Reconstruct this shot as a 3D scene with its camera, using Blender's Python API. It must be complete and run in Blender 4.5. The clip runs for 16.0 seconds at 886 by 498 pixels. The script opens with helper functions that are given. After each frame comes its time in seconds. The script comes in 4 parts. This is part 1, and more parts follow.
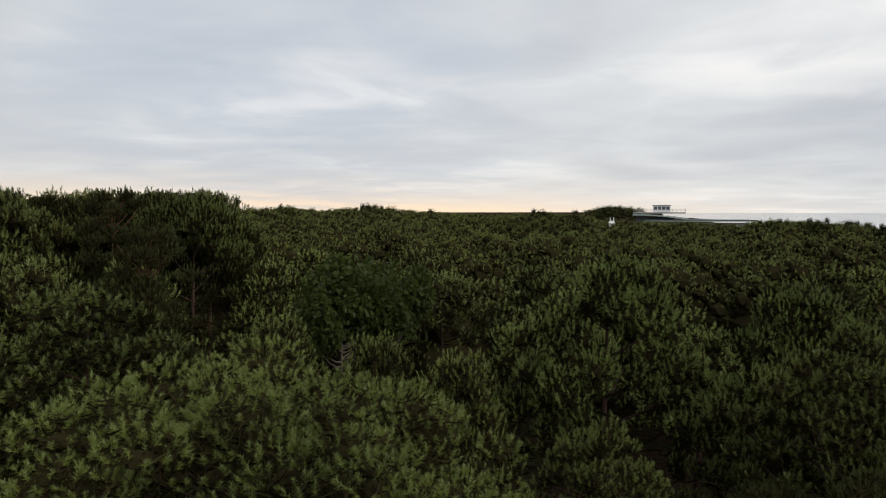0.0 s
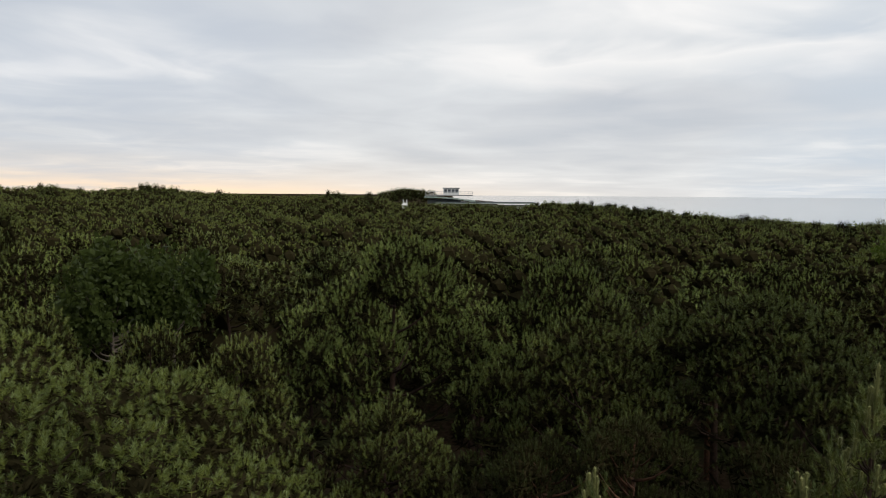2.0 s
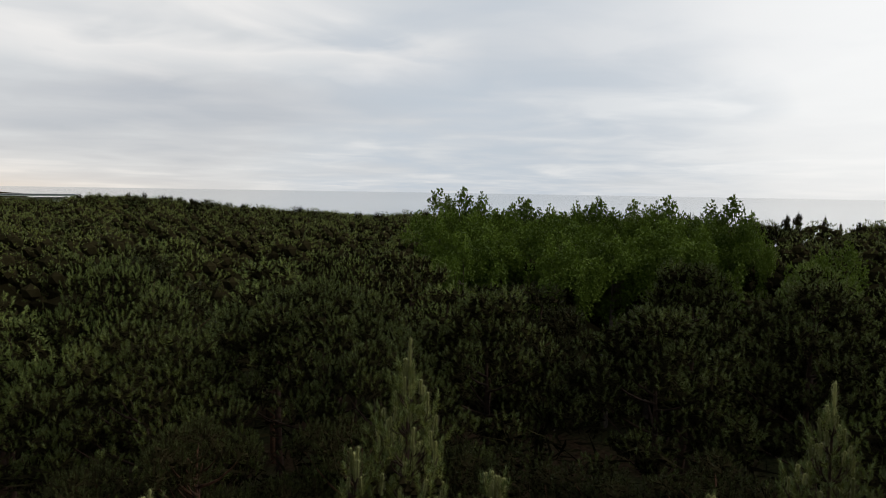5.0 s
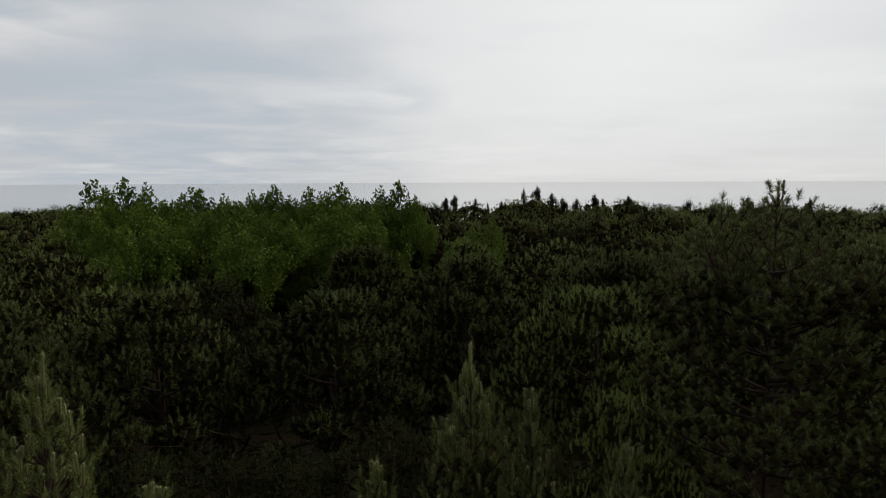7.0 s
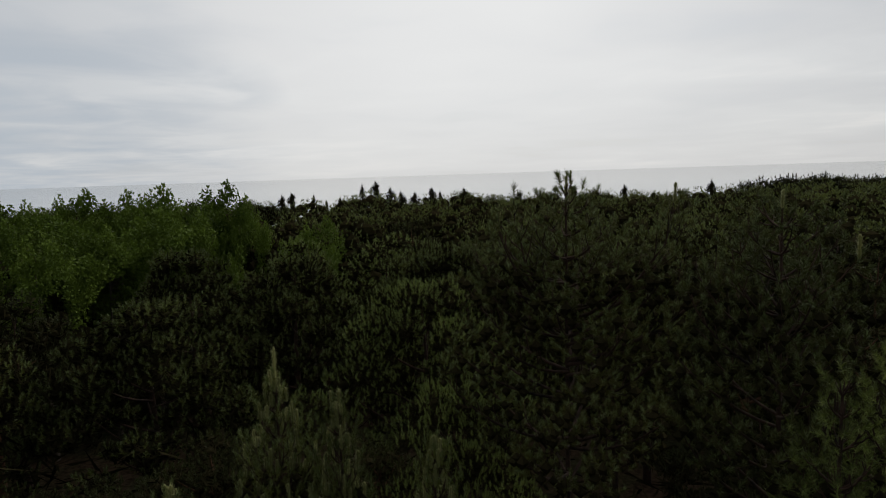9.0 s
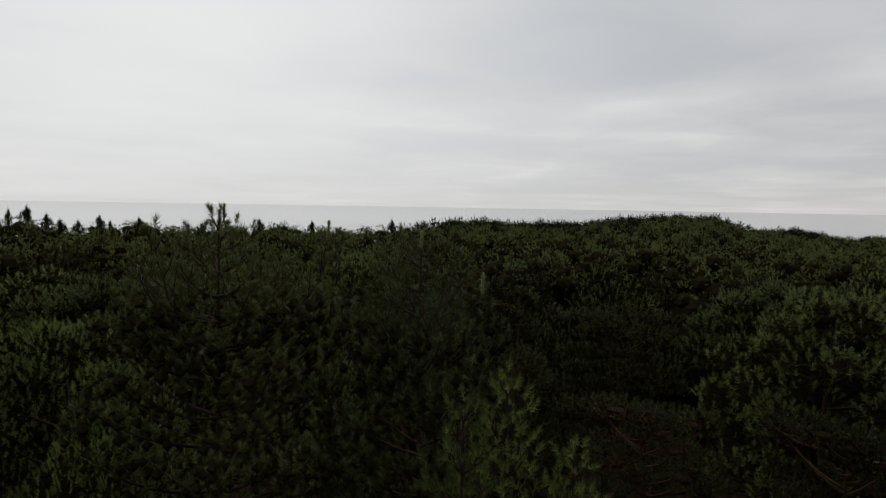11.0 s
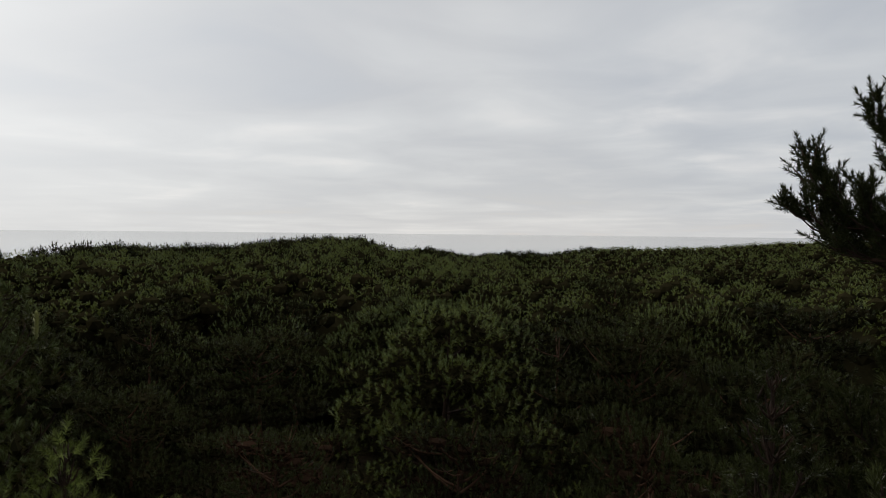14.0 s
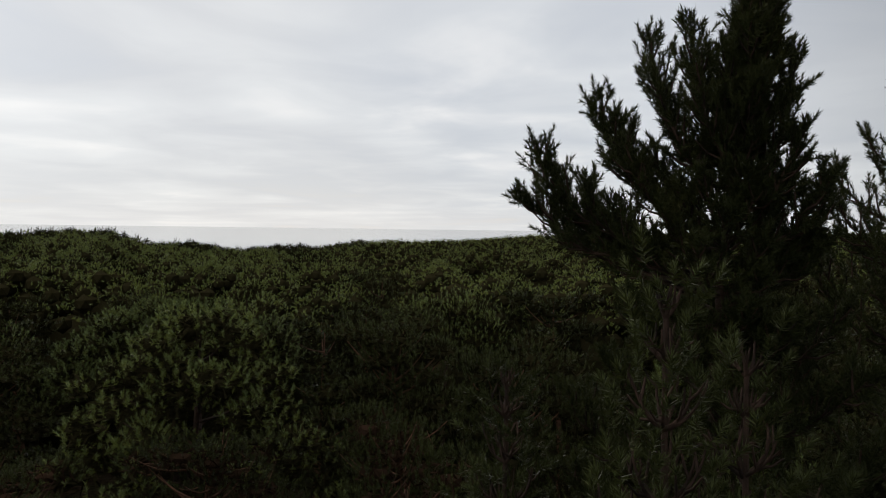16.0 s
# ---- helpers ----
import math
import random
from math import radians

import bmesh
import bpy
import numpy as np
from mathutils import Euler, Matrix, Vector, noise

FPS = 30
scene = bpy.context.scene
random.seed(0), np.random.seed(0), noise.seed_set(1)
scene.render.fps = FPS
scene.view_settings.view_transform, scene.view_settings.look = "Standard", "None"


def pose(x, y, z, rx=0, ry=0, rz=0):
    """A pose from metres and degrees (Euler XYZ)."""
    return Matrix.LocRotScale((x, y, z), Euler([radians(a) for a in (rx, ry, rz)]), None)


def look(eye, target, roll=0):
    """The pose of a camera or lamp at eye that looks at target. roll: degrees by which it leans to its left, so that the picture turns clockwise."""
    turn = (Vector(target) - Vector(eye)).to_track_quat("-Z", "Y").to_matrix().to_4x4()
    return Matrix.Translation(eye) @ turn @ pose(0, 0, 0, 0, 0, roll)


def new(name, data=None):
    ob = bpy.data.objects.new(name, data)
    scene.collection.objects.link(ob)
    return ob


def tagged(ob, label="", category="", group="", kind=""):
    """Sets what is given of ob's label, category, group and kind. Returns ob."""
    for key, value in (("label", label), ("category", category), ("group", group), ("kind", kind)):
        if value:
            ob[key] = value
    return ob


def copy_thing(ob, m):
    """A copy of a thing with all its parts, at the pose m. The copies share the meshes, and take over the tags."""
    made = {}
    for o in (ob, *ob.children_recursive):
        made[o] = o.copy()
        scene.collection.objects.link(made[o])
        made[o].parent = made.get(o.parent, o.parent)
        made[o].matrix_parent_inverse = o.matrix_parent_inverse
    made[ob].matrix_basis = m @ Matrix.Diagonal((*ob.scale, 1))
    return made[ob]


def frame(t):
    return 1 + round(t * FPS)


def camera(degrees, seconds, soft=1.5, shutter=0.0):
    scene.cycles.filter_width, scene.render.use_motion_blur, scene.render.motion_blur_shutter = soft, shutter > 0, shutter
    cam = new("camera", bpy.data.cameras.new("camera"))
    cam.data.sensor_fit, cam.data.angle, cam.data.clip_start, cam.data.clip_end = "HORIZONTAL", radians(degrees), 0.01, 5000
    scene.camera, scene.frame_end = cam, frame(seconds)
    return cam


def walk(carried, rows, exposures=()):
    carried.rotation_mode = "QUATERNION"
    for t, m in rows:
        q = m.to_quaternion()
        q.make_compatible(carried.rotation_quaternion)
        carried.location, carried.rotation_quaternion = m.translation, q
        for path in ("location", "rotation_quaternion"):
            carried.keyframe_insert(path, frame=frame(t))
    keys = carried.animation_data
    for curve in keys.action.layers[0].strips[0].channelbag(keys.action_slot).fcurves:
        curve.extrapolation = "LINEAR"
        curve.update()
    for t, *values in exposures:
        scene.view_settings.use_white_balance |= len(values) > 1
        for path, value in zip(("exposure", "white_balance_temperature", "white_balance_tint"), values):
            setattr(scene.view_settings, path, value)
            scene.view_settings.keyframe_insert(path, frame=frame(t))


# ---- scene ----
cam = camera(66.0, 16.0, soft=1.0)
EYE = 9.0
# t, x, y, z over the first eye, yaw, pitch, roll
PATH = [
    (0.0, 0.0, 0.0, -0.0, 0.0, -3.185, 0.032),
    (0.5, 0.0471, -0.0153, -0.0069, -4.431, -3.189, -0.304),
    (1.0, 0.0959, -0.0184, -0.0058, -9.567, -3.982, -0.198),
    (1.5, 0.1331, -0.035, -0.0115, -13.386, -3.985, -0.375),
    (2.0, 0.1672, -0.0453, -0.0159, -17.005, -4.656, -0.354),
    (2.5, 0.2005, -0.0336, -0.022, -24.23, -5.288, -0.961),
    (3.0, 0.2079, -0.0023, -0.0126, -31.088, -4.872, -1.022),
    (5.5, 0.379, 0.1338, -0.0204, -60.354, -5.139, -0.528),
    (6.0, 0.3845, 0.0953, -0.0182, -69.185, -5.552, 0.069),
    (6.5, 0.3834, 0.0285, -0.0126, -75.566, -6.075, 0.206),
    (7.0, 0.4143, -0.0625, -0.0111, -79.133, -5.716, 0.268),
    (7.5, 0.4655, -0.146, -0.0046, -82.271, -5.523, 0.745),
    (8.0, 0.492, -0.2443, -0.003, -84.969, -6.012, 0.748),
    (8.5, 0.5195, -0.3358, -0.0021, -87.049, -6.012, 1.402),
    (9.0, 0.5542, -0.4336, -0.0057, -92.196, -6.36, 1.848),
    (9.5, 0.577, -0.5149, -0.0016, -100.068, -6.512, 0.253),
    (10.0, 0.608, -0.5679, -0.0001, -108.989, -5.019, -1.441),
    (12.5, 0.6513, -1.2015, -0.016, -128.168, -3.896, -0.02),
    (13.0, 0.681, -1.2959, -0.0164, -136.971, -3.335, -1.148),
    (13.5, 0.7242, -1.3751, -0.0132, -143.568, -2.252, -1.054),
    (14.0, 0.7239, -1.4487, -0.0094, -145.739, -1.4, -0.599),
    (14.5, 0.6909, -1.5785, -0.0016, -148.602, -1.046, -1.767),
    (15.0, 0.674, -1.6849, -0.0054, -152.034, -1.512, -2.401),
    (15.5, 0.6927, -1.7924, -0.0013, -158.083, -0.674, -1.657),
    (16.0, 0.6941, -1.876, -0.0034, -164.659, -1.777, -0.753),
]
walk(cam, [(t, pose(x, y, EYE + z, 90 + pitch, roll, yaw)) for t, x, y, z, yaw, pitch, roll in PATH],
     exposures=[(0.0, 0.05), (3.0, 0.1), (6.0, -0.2), (9.5, -0.35), (12.5, -0.36), (16.0, 0.08)])


# ---- sky and light ----
def heading(az, el=0.0):
    """Unit vector: az in degrees counter-clockwise from +y, el up."""
    a, e = radians(az), radians(el)
    return Vector((-math.sin(a) * math.cos(e), math.cos(a) * math.cos(e), math.sin(e)))


class Nodes:
    """Small helper that wires node trees."""

    def __init__(self, tree):
        self.tree = tree
        tree.nodes.clear()

    def add(self, kind, **values):
        node = self.tree.nodes.new(kind)
        for key, value in values.items():
            if key in node.inputs:
                if hasattr(value, "is_output"):
                    self.tree.links.new(value, node.inputs[key])
                else:
                    node.inputs[key].default_value = value
        return node

    def link(self, a, b):
        self.tree.links.new(a, b)

    def math(self, op, a, b=None, c=None, clamp=False):
        node = self.tree.nodes.new("ShaderNodeMath")
        node.operation, node.use_clamp = op, clamp
        for i, value in enumerate((a, b, c)):
            if value is None:
                continue
            if hasattr(value, "is_output"):
                self.tree.links.new(value, node.inputs[i])
            else:
                node.inputs[i].default_value = value
        return node.outputs[0]

    def dot(self, a, vector):
        node = self.tree.nodes.new("ShaderNodeVectorMath")
        node.operation = "DOT_PRODUCT"
        self.tree.links.new(a, node.inputs[0])
        node.inputs[1].default_value = vector
        return node.outputs["Value"]

    def mix(self, fac, a, b):
        node = self.tree.nodes.new("ShaderNodeMix")
        node.data_type = "RGBA"
        for socket, value in ((node.inputs[0], fac), (node.inputs[6], a), (node.inputs[7], b)):
            if hasattr(value, "is_output"):
                self.tree.links.new(value, socket)
            else:
                socket.default_value = value if not isinstance(value, tuple) or len(value) == 4 else (*value, 1)
        return node.outputs[2]

    def ramp(self, fac, stops):
        node = self.tree.nodes.new("ShaderNodeValToRGB")
        self.tree.links.new(fac, node.inputs[0])
        while len(node.color_ramp.elements) < len(stops):
            node.color_ramp.elements.new(0.5)
        for element, (at, colour) in zip(node.color_ramp.elements, stops):
            element.position = at
            element.color = (*colour, 1) if isinstance(colour, tuple) else (colour, colour, colour, 1)
        return node.outputs[0]

    def noise(self, vector, scale, detail=4.0, rough=0.55, distort=0.0):
        node = self.tree.nodes.new("ShaderNodeTexNoise")
        if vector is not None:
            self.tree.links.new(vector, node.inputs["Vector"])
        node.inputs["Scale"].default_value, node.inputs["Detail"].default_value = scale, detail
        node.inputs["Roughness"].default_value, node.inputs["Distortion"].default_value = rough, distort
        return node.outputs[0]


SUN_AZ, SUN_EL = -152.0, 31.0
world = bpy.data.worlds.new("overcast_evening_sky")
scene.world = world
world.use_nodes = True
w = Nodes(world.node_tree)
direction = w.add("ShaderNodeTexCoord").outputs["Generated"]
axes = w.add("ShaderNodeSeparateXYZ", Vector=direction)
up = w.math("MAXIMUM", axes.outputs["Z"], 0.0)
# a flat cloud deck seen in perspective
reach = w.math("ADD", up, 0.075)
deck = w.add("ShaderNodeCombineXYZ", X=w.math("DIVIDE", axes.outputs["X"], reach), Y=w.math("DIVIDE", axes.outputs["Y"], reach), Z=3.1).outputs[0]
broad = w.noise(deck, 0.40, 2.5, 0.45, 0.3)
streak = w.noise(deck, 1.15, 4.0, 0.5, 0.4)
puffs = w.math("ADD", w.math("MULTIPLY", broad, 0.68), w.math("MULTIPLY", streak, 0.32))
cloud = w.ramp(puffs, [(0.36, (0.52, 0.55, 0.60)), (0.47, (0.61, 0.63, 0.66)), (0.56, (0.70, 0.72, 0.74)), (0.66, (0.90, 0.89, 0.88))])
# the cloud is thinner in front of the sun
near_sun = w.math("MAXIMUM", w.dot(direction, heading(-94.0, 14.0)), 0.0)
veil = w.math("POWER", near_sun, 6.0)
cloud = w.mix(w.math("MULTIPLY", veil, 0.80, clamp=True), cloud, (1.14, 1.14, 1.13))
# hazy band over the sea, and a warm evening band
low = w.math("POWER", w.math("SUBTRACT", 1.0, up), 16.0)
cloud = w.mix(w.math("MULTIPLY", low, 0.50), cloud, (0.80, 0.80, 0.79))
warm_side = w.math("POWER", w.math("MAXIMUM", w.dot(direction, heading(22.0)), 0.0), 5.0)
warm_low = w.math("POWER", w.math("SUBTRACT", 1.0, up), 42.0)
cloud = w.mix(w.math("MULTIPLY", w.math("MULTIPLY", warm_low, warm_side), 1.6, clamp=True), cloud, (1.06, 0.82, 0.58))
# an overcast sky is brightest overhead
high = w.math("MULTIPLY", w.math("SUBTRACT", up, 0.36), 1.7, clamp=True)
cloud = w.mix(high, cloud, (0.90, 0.92, 0.95))
# blue-grey banks of cloud low over the sea and high to the south, and a bright rift
def bank(cloud, az, el, wide, colour, share):
    near = w.math("SUBTRACT", w.dot(direction, heading(az, el)), math.cos(radians(wide)))
    near = w.math("MULTIPLY", near, 1.15 / (1 - math.cos(radians(wide))))
    near = w.math("ADD", near, w.math("MULTIPLY", w.math("SUBTRACT", broad, 0.5), 1.3), clamp=True)
    body = w.math("MULTIPLY", w.ramp(streak, [(0.34, 1.0), (0.66, 0.35)]), near)
    return w.mix(w.math("MULTIPLY", body, share, clamp=True), cloud, colour)


cloud = bank(cloud, -58.0, 5.0, 21.0, (0.58, 0.64, 0.71), 0.95)
cloud = bank(cloud, -174.0, 19.0, 24.0, (0.53, 0.565, 0.62), 0.8)
cloud = bank(cloud, 14.0, 19.0, 26.0, (0.50, 0.55, 0.63), 0.75)
rift = w.math("SUBTRACT", 1.0, w.math("DIVIDE", w.math("ABSOLUTE", w.math("SUBTRACT", axes.outputs["Z"], w.math("ADD", 0.125, w.math("MULTIPLY", streak, 0.12)))), 0.030), clamp=True)
aside = w.math("MULTIPLY", w.math("SUBTRACT", w.dot(direction, heading(-36.0, 11.0)), 0.94), 24.0, clamp=True)
cloud = w.mix(w.math("MULTIPLY", w.math("MULTIPLY", rift, aside), 0.55), cloud, (1.0, 0.97, 0.94))
# dark sky added out of view to landward, dims the faces turned to it
away = w.math("MULTIPLY", w.math("SUBTRACT", w.dot(direction, heading(102.0, 24.0)), 0.36), 2.2, clamp=True)
cloud = w.mix(w.math("MULTIPLY", away, 0.88), cloud, (0.13, 0.15, 0.18))
sky = w.tree.nodes.new("ShaderNodeTexSky")
sky.sky_type, sky.sun_disc = "NISHITA", False
sky.sun_elevation, sky.sun_rotation = radians(SUN_EL), radians(-SUN_AZ)
clear = w.add("ShaderNodeBackground", Color=sky.outputs[0], Strength=0.10).outputs[0]
overcast = w.add("ShaderNodeBackground", Color=cloud, Strength=1.0).outputs[0]
cover = w.add("ShaderNodeMixShader", Fac=w.ramp(puffs, [(0.30, 0.90), (0.42, 0.97)]))
w.link(clear, cover.inputs[1])
w.link(overcast, cover.inputs[2])
w.link(cover.outputs[0], w.add("ShaderNodeOutputWorld").inputs[0])

sun = new("sun", bpy.data.lights.new("sun", "SUN"))
sun.data.energy, sun.data.angle, sun.data.color = 1.4, radians(25), (1.0, 0.96, 0.9)
sun.matrix_basis = look(heading(SUN_AZ, SUN_EL) * 100, (0, 0, 0))


# ---- materials ----
def material(name):
    mat = bpy.data.materials.new(name)
    mat.use_nodes = True
    return mat, Nodes(mat.node_tree)


def finish(n, shader):
    n.link(shader, n.add("ShaderNodeOutputMaterial").inputs[0])


def bump(n, height, strength, distance):
    node = n.add("ShaderNodeBump", Height=height)
    node.inputs["Strength"].default_value, node.inputs["Distance"].default_value = strength, distance
    return node.outputs[0]


def foliage(name, dark, light, aged, clear=0.08, rough=0.55, shine=0.10):
    """Needles or leaves: two scales of green, some aged, a little light let through."""
    mat, n = material(name)
    place = n.add("ShaderNodeTexCoord").outputs["Object"]
    tree = n.add("ShaderNodeObjectInfo").outputs["Random"]
    patch = n.math("ADD", n.math("MULTIPLY", n.noise(place, 1.1, 2), 0.55), n.math("MULTIPLY", n.noise(place, 7.0, 2), 0.45))
    tone = n.math("ADD", patch, n.math("MULTIPLY", n.math("SUBTRACT", tree, 0.5), 0.28))
    tone = n.math("ADD", tone, n.math("MULTIPLY", n.math("SUBTRACT", n.noise(place, 0.33, 2), 0.5), 0.7))
    green = n.ramp(tone, [(0.34, dark), (0.64, light)])
    green = n.mix(n.ramp(n.noise(place, 2.3, 3), [(0.64, 0.0), (0.76, 0.30)]), green, aged)
    gloss = n.add("ShaderNodeBsdfPrincipled", **{"Base Color": green, "Roughness": rough, "Specular IOR Level": shine}).outputs[0]
    thin = n.add("ShaderNodeBsdfTranslucent", Color=n.mix(0.3, green, (0.12, 0.16, 0.03))).outputs[0]
    both = n.add("ShaderNodeMixShader", Fac=clear)
    n.link(gloss, both.inputs[1])
    n.link(thin, both.inputs[2])
    finish(n, both.outputs[0])
    return mat


def bark(name, dark, light, scale):
    mat, n = material(name)
    place = n.add("ShaderNodeTexCoord").outputs["Object"]
    grain = n.noise(place, scale, 5, 0.6)
    patch = n.noise(place, scale * 0.22, 2)
    colour = n.ramp(n.math("ADD", n.math("MULTIPLY", grain, 0.6), n.math("MULTIPLY", patch, 0.4)), [(0.38, dark), (0.62, light)])
    finish(n, n.add("ShaderNodeBsdfPrincipled", **{"Base Color": colour, "Roughness": 0.9, "Specular IOR Level": 0.1, "Normal": bump(n, grain, 0.7, 0.02)}).outputs[0])
    return mat


def surface(name, dark, light, scale, rough=0.6, relief=0.2, metal=0.0):
    mat, n = material(name)
    place = n.add("ShaderNodeTexCoord").outputs["Object"]
    fine = n.noise(place, scale, 5, 0.6)
    wide = n.noise(place, scale * 0.12, 3)
    colour = n.ramp(n.math("ADD", n.math("MULTIPLY", fine, 0.5), n.math("MULTIPLY", wide, 0.5)), [(0.35, dark), (0.65, light)])
    finish(n, n.add("ShaderNodeBsdfPrincipled", **{"Base Color": colour, "Roughness": rough, "Metallic": metal, "Normal": bump(n, fine, relief, 0.03)}).outputs[0])
    return mat


NEEDLES = foliage("pine_needles", (0.0556, 0.0666, 0.0134), (0.1432, 0.1621, 0.0335), (0.085, 0.062, 0.02))
NEEDLES_BRIGHT = foliage("young_pine_needles", (0.0963, 0.1213, 0.0268), (0.2212, 0.2625, 0.0594), (0.12, 0.11, 0.02))
NEEDLES_ROUND = foliage("round_pine_needles", (0.0593, 0.0761, 0.0155), (0.1420, 0.1678, 0.0336), (0.10, 0.09, 0.02))
NEEDLES_GREY = foliage("grey_green_pine_needles", (0.0229, 0.0261, 0.0076), (0.0536, 0.0561, 0.0179), (0.14, 0.12, 0.04))
NEEDLES_YOUNG = foliage("slender_pine_needles", (0.0418, 0.0447, 0.0094), (0.0923, 0.0933, 0.0204), (0.10, 0.085, 0.03))
NEEDLES_SLENDER = foliage("grey_green_young_needles", (0.0620, 0.0730, 0.0140), (0.1300, 0.1450, 0.0290), (0.11, 0.10, 0.04))
# dark kind, tuned down further for crowns seen against the light
NEEDLES_DARK = foliage("dark_pine_needles", (0.0139, 0.0158, 0.0040), (0.0366, 0.0402, 0.0097), (0.07, 0.045, 0.018))
TIPS = foliage("this_year_needles", (0.1181, 0.1492, 0.0586), (0.2249, 0.2719, 0.1109), (0.15, 0.14, 0.05), 0.12)
TIPS_BRIGHT = foliage("fresh_green_needles", (0.1368, 0.1789, 0.0605), (0.2559, 0.3158, 0.1135), (0.20, 0.19, 0.04), 0.12)
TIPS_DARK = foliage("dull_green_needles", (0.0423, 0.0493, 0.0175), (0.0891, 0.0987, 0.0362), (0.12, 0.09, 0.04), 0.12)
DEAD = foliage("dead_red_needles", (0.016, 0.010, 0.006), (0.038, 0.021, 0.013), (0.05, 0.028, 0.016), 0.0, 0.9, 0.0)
# brown of old twigs, darkened to stand in for shade inside crowns
INNER_SHADE = foliage("crown_shade_and_twigs", (0.0144, 0.0132, 0.0060), (0.0288, 0.0240, 0.0108), (0.03, 0.02, 0.012), 0.0, 1.0, 0.0)
CANDLE = foliage("new_pine_shoots", (0.2200, 0.2250, 0.0880), (0.4000, 0.3950, 0.1650), (0.22, 0.18, 0.08), 0.15)
LEAVES = foliage("broad_leaves", (0.0540, 0.0880, 0.0090), (0.1120, 0.1640, 0.0200), (0.12, 0.13, 0.02), 0.25, 0.5)
LEAVES_DARK = foliage("dark_broad_leaves", (0.0224, 0.0327, 0.0077), (0.0516, 0.0688, 0.0172), (0.06, 0.07, 0.02), 0.3, 0.4)
BARK = bark("red_pine_bark", (0.045, 0.026, 0.018), (0.17, 0.085, 0.050), 9.0)
BARK_DARK = bark("dark_pine_bark", (0.016, 0.012, 0.010), (0.075, 0.045, 0.032), 9.0)
BARK_GREY = bark("grey_bark", (0.05, 0.042, 0.035), (0.17, 0.14, 0.11), 12.0)
WHITE = surface("weathered_white_plaster", (0.62, 0.62, 0.60), (0.80, 0.80, 0.78), 2.0, 0.8)
ROOF_GREEN = surface("pale_green_roof_sheet", (0.26, 0.33, 0.29), (0.38, 0.44, 0.40), 1.5, 0.5)
DARK_TRIM = surface("dark_fascia", (0.05, 0.06, 0.06), (0.09, 0.10, 0.10), 3.0, 0.6)
CONCRETE = surface("grey_concrete", (0.25, 0.25, 0.25), (0.38, 0.38, 0.37), 3.0, 0.85)
STEEL = surface("galvanised_rail", (0.45, 0.46, 0.47), (0.60, 0.61, 0.62), 6.0, 0.45, 0.1, 0.6)
HULL = surface("painted_hull", (0.10, 0.11, 0.13), (0.17, 0.18, 0.20), 0.5, 0.6)
GLASS = surface("window_glass", (0.04, 0.05, 0.06), (0.07, 0.08, 0.09), 0.8, 0.08, 0.02)


def ground_material():
    mat, n = material("needle_litter_and_sand")
    place = n.add("ShaderNodeTexCoord").outputs["Object"]
    fine = n.noise(place, 6.0, 6, 0.65)
    wide = n.noise(place, 0.35, 4)
    litter = n.ramp(fine, [(0.35, (0.018, 0.012, 0.008)), (0.65, (0.060, 0.040, 0.025))])
    moss = n.ramp(fine, [(0.35, (0.012, 0.016, 0.007)), (0.65, (0.036, 0.042, 0.018))])
    colour = n.mix(n.ramp(wide, [(0.45, 0.0), (0.60, 0.8)]), litter, moss)
    colour = n.mix(n.ramp(n.noise(place, 0.12, 3), [(0.66, 0.0), (0.74, 0.4)]), colour, (0.25, 0.20, 0.14))
    finish(n, n.add("ShaderNodeBsdfPrincipled", **{"Base Color": colour, "Roughness": 1.0, "Specular IOR Level": 0.0, "Normal": bump(n, fine, 0.8, 0.05)}).outputs[0])
    return mat


def sea_material():
    mat, n = material("calm_grey_sea")
    place = n.add("ShaderNodeTexCoord").outputs["Object"]
    waves = n.math("ADD", n.math("MULTIPLY", n.noise(place, 0.35, 4), 0.6), n.math("MULTIPLY", n.noise(place, 0.02, 3), 0.4))
    tint = n.ramp(n.noise(place, 0.004, 3), [(0.4, (0.08, 0.10, 0.11)), (0.6, (0.11, 0.13, 0.14))])
    finish(n, n.add("ShaderNodeBsdfPrincipled", **{"Base Color": tint, "Roughness": 0.08, "IOR": 1.33, "Normal": bump(n, waves, 0.03, 0.5)}).outputs[0])
    return mat


# ---- mesh helpers ----
def mesh_from(name, verts, faces, mat, smooth=False, extra=()):
    """A mesh from arrays: verts (n, 3), faces (m, 3 or 4)."""
    verts, faces = np.asarray(verts, np.float32), np.asarray(faces, np.int32)
    me = bpy.data.meshes.new(name)
    sides = faces.shape[1]
    me.vertices.add(len(verts))
    me.vertices.foreach_set("co", verts.ravel())
    me.loops.add(faces.size)
    me.loops.foreach_set("vertex_index", faces.ravel())
    me.polygons.add(len(faces))
    me.polygons.foreach_set("loop_start", np.arange(0, faces.size, sides, dtype=np.int32))
    me.polygons.foreach_set("use_smooth", np.full(len(faces), smooth, dtype=bool))
    me.materials.append(mat)
    if extra:
        slots = [np.zeros(len(faces) - sum(count for _, count in extra), np.int32)]
        for k, (other, count) in enumerate(extra):
            me.materials.append(other)
            slots.append(np.full(count, k + 1, np.int32))
        me.polygons.foreach_set("material_index", np.concatenate(slots))
    me.update(calc_edges=True)
    return me


def piece(name, me, parent, label=""):
    """A mesh as one part of a thing."""
    ob = new(name, me)
    ob.parent = parent
    return tagged(ob, label)


